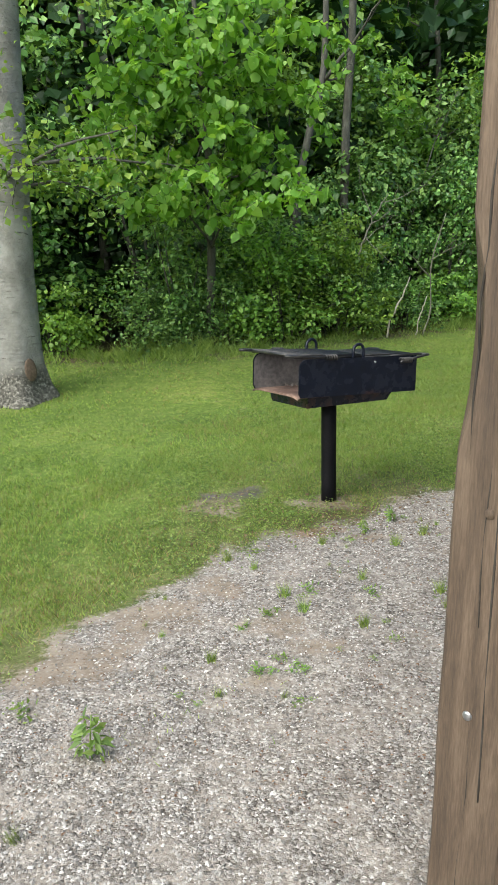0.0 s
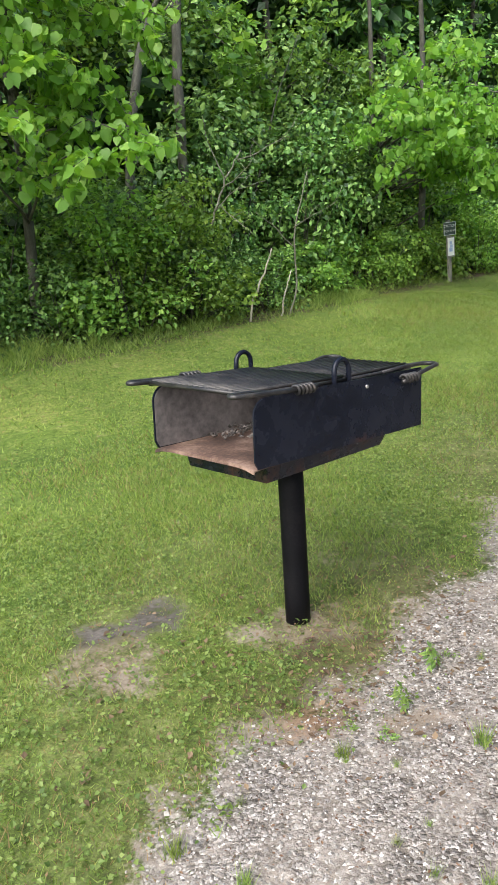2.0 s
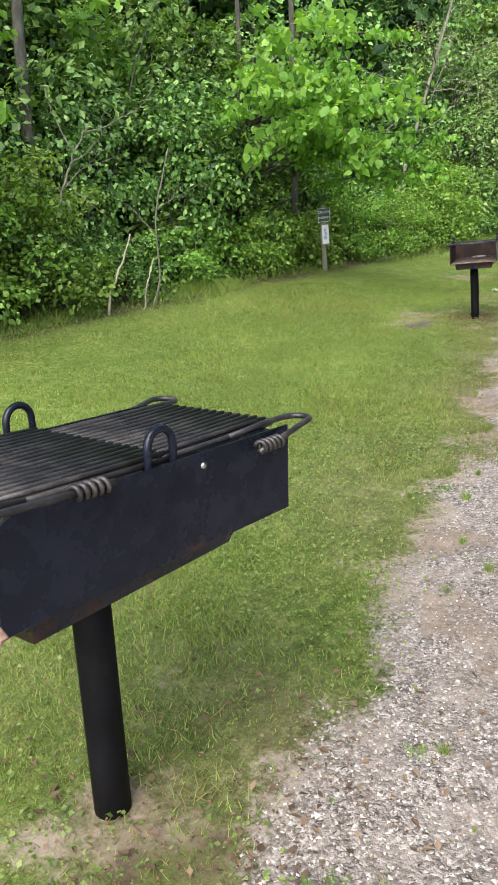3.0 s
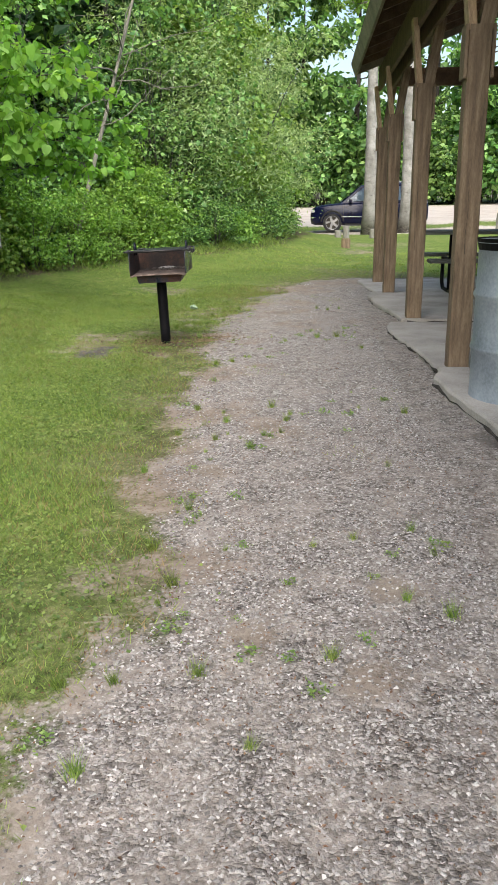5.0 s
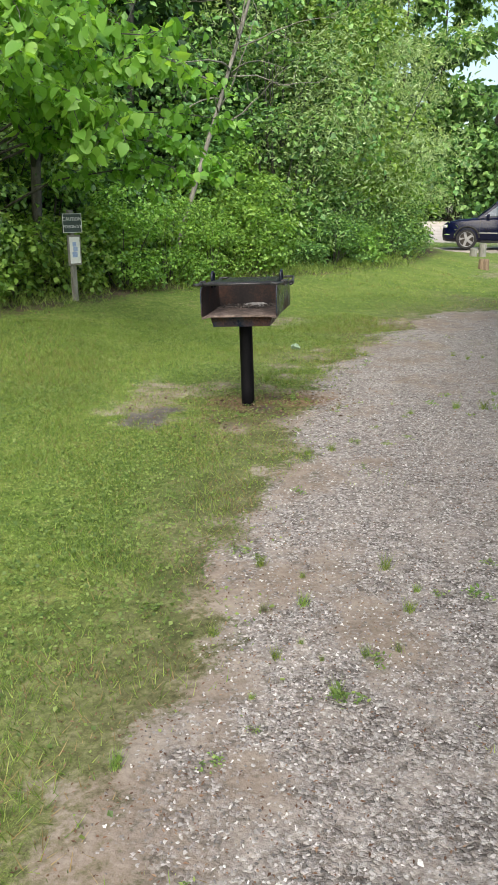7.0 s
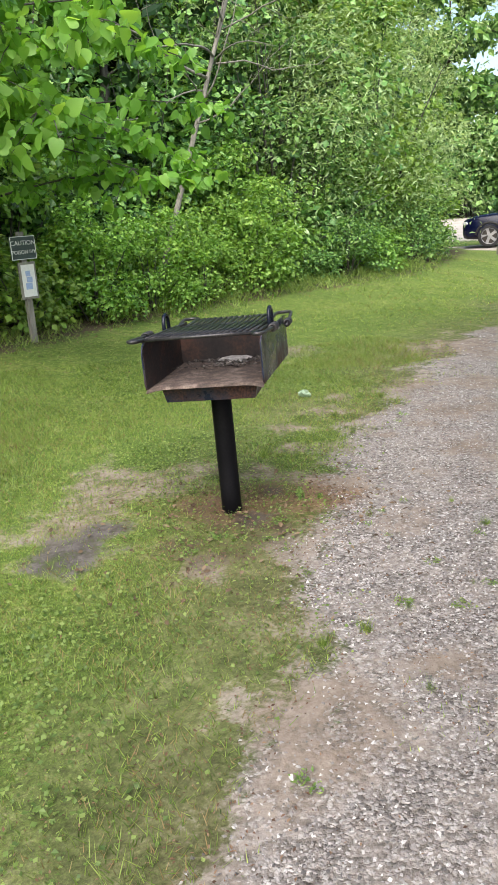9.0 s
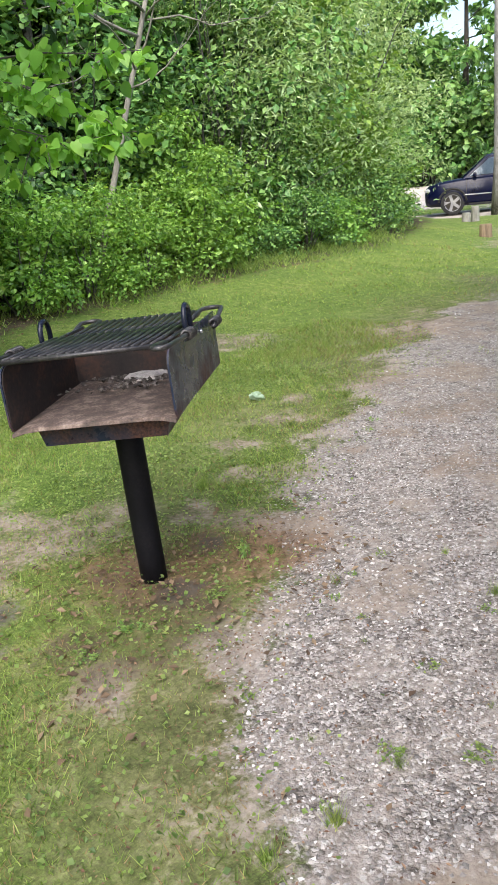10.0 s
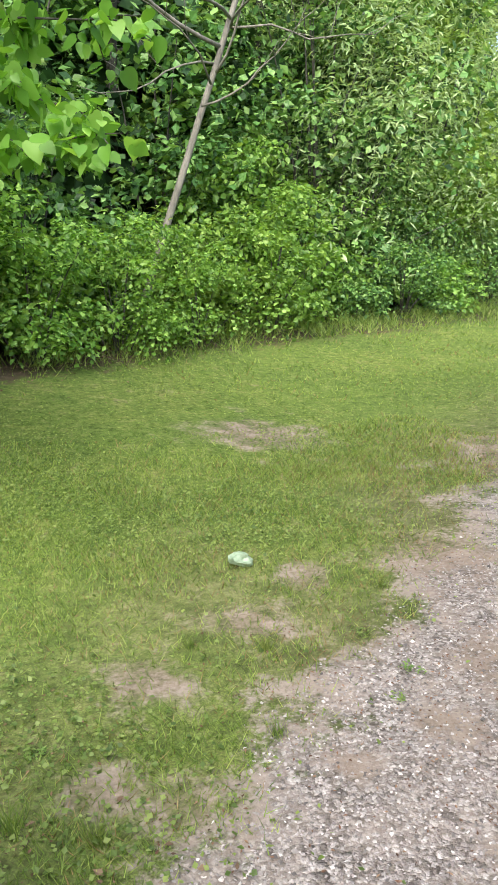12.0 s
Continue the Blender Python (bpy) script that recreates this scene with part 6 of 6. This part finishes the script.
    cy = np.concatenate([rng.normal(5.0, 0.32, 420), rng.normal(10.75, 0.36, 620), np.zeros(5000)])
    cy[1040:] = np.interp(cx[1040:], WOOD_X, WOOD_Y) - rng.gamma(1.5, 0.3, 5000) + 0.3
    pos = np.stack([cx, cy, ground_z(cx, cy) + 0.012], -1)
    tagged(new("dead_leaves", raw_mesh("dead_leaves", *leaf_arrays(rng, pos, 0.024, 0.75, 0.6), M["litter"])), "scattered dry brown dead leaves", "leaves", kind="stuff")
    # small rusty litter round the posts and along the border of the gravel
    x, y = lawn_points(rng, 700000, -1, 8, 2.4, 14.6)
    k = rng.rand(len(x)) < 0.5 * spots(x, y, SPOTS_RUST, 9) + 0.35 * spots(x, y, SPOTS_MULCH, 10) + 0.05 * np.exp(-((gravel_mask(x, y) - 0.5) / 0.25) ** 2) + 0.24 * worn_mask(x, y) * (route_distance(x, y) < 2.2) + 0.03 * gravel_mask(x, y) * dirt_patches(x, y)
    pos = np.stack([x[k], y[k], ground_z(x[k], y[k]) + 0.008], -1)
    tagged(new("leaf_litter", raw_mesh("leaf_litter", *leaf_arrays(rng, pos, 0.0095, 0.8, 0.5), M["needle"])), "fine rust-brown leaf litter on the ground", "leaves", kind="stuff")


cover()


def weed_plant(seed, kind):
    rng = np.random.RandomState(seed)
    ob = thing("weed", Matrix.Identity(4), {"rosette": "low green weed growing in the gravel", "tuft": "tuft of long green grass in the gravel", "stalk": "upright leafy green weed in the gravel"}[kind], "weed", "weeds in the path")
    if kind == "rosette":
        n = 60
        c = rng.normal(0, 0.035, (5, 2))
        p = c[rng.randint(0, 5, n)] + rng.normal(0, 0.02, (n, 2))
        pos = np.stack([p[:, 0], p[:, 1], rng.uniform(0.004, 0.035, n)], -1)
        mesh_part("foliage", raw_mesh("foliage", *leaf_arrays(rng, pos, 0.024, 0.6, 0.55), M["weed"]), ob)
    elif kind == "tuft":
        n = 60
        x, y = rng.normal(0, 0.018, n), rng.normal(0, 0.018, n)
        hh, a = rng.uniform(0.05, 0.14, n), rng.uniform(0, 6.28, n)
        v = np.stack([np.stack([x - 0.002, y, 0 * x], -1), np.stack([x + 0.002, y, 0 * x], -1), np.stack([x + 0.5 * hh * np.cos(a), y + 0.5 * hh * np.sin(a), hh], -1)], 1)
        mesh_part("grass_tuft", raw_mesh("grass_tuft", v.reshape(-1, 3), np.arange(n * 3).reshape(-1, 3), M["grass"]), ob)
    else:
        tube("stalk", [(0, 0, -0.01), (0.005, 0, 0.08), (0.0, 0.01, 0.17)], 0.003, M["weed"], ob, seg=5)
        n = 70
        t = rng.uniform(0.1, 1, n)
        a = rng.uniform(0, 6.28, n)
        pos = np.stack([0.01 * np.cos(a), 0.01 * np.sin(a), 0.17 * t], -1)
        out = np.stack([np.cos(a), np.sin(a), np.full(n, 0.3)], -1) * 2
        mesh_part("foliage", raw_mesh("foliage", *leaf_arrays(rng, pos + 0.016 * out * (1.1 - t)[:, None], 0.048, 0.6, 0.42, out), M["weed"]), ob)
    return ob


def plant_weeds():
    rng = np.random.RandomState(9)
    protos = [weed_plant(1, "rosette"), weed_plant(2, "tuft"), weed_plant(3, "stalk"), weed_plant(4, "rosette"), weed_plant(6, "tuft")]
    rows = [(-0.37, 2.72, 2, 1.0), (-0.62, 2.95, 3, 0.9), (0.23, 3.2, 0, 0.7), (0.62, 4.6, 2, 0.8), (0.78, 4.75, 2, 0.8), (0.9, 4.5, 1, 0.8), (0.4, 4.45, 1, 0.9), (0.55, 4.5, 0, 1.0), (1.31, 5.38, 1, 1.3), (2.02, 6.0, 1, 0.8), (1.75, 5.7, 3, 0.8), (1.95, 5.75, 1, 0.9),
            (2.96, 6.95, 1, 1.2), (2.77, 6.72, 0, 1.1), (2.85, 6.45, 3, 0.9), (3.0, 6.3, 1, 0.9), (3.3, 7.3, 0, 1.0), (3.6, 7.4, 3, 0.9), (4.1, 7.9, 1, 0.9), (4.6, 7.7, 0, 0.9), (4.3, 7.2, 1, 0.8), (5.25, 8.0, 0, 1.1), (5.1, 7.75, 1, 1.0), (5.64, 9.73, 0, 1.1), (5.62, 9.68, 1, 0.9),
            (5.42, 9.64, 1, 0.9), (5.35, 9.3, 1, 0.8), (4.9, 9.2, 3, 0.9), (5.3, 10.55, 0, 1.1), (5.45, 10.6, 3, 1.0), (5.75, 10.6, 0, 1.1), (5.95, 10.75, 2, 0.6), (6.29, 11.7, 0, 1.0), (6.71, 13.56, 0, 1.2), (6.8, 12.0, 1, 1.0), (7.0, 11.9, 1, 1.0), (7.55, 12.1, 1, 1.2), (7.3, 11.6, 3, 0.8), (6.35, 11.35, 1, 1.2), (6.2, 11.45, 1, 1.3), (7.2, 11.5, 0, 0.8),
            (3.9, 8.6, 0, 1.2), (3.6, 9.0, 0, 1.1), (3.1, 8.3, 0, 1.2), (2.7, 8.1, 3, 1.3), (4.2, 9.7, 3, 1.1), (0.15, 5.2, 0, 0.9), (0.25, 4.95, 3, 1.0)]
    gx, gy = lawn_points(rng, 5000, -0.8, 8.5, 2.0, 12.5)
    keep = (gravel_mask(gx, gy) > 0.3) & (route_distance(gx, gy) < 3.2) & ((gx - 6.215) * AN[0] + (gy - 8.2) * AN[1] > 0.55) & (ripple(gx, gy, 1.9, 71) > 0.0)
    for x, y in list(zip(gx[keep], gy[keep]))[:190]:
        rows.append((float(x), float(y), int(rng.choice([0, 1, 1, 3, 4])), float(rng.uniform(0.35, 1.2))))
    first = set()
    for x, y, k, sc in rows:
        m = Matrix.Translation((x, y, float(ground_z(np.array(x), np.array(y))))) @ Matrix.Rotation(rng.uniform(0, 6.28), 4, "Z") @ Matrix.Scale(sc * 0.78, 4)
        if k in first:
            copy_thing(protos[k], m)
        else:
            first.add(k)
            protos[k].matrix_basis = m
    for k, o in enumerate(protos):
        if k not in first:
            o.matrix_basis = Matrix.Translation((3.0 + 0.4 * k, 7.2, float(height(3.0 + 0.4 * k, 7.2))))


plant_weeds()
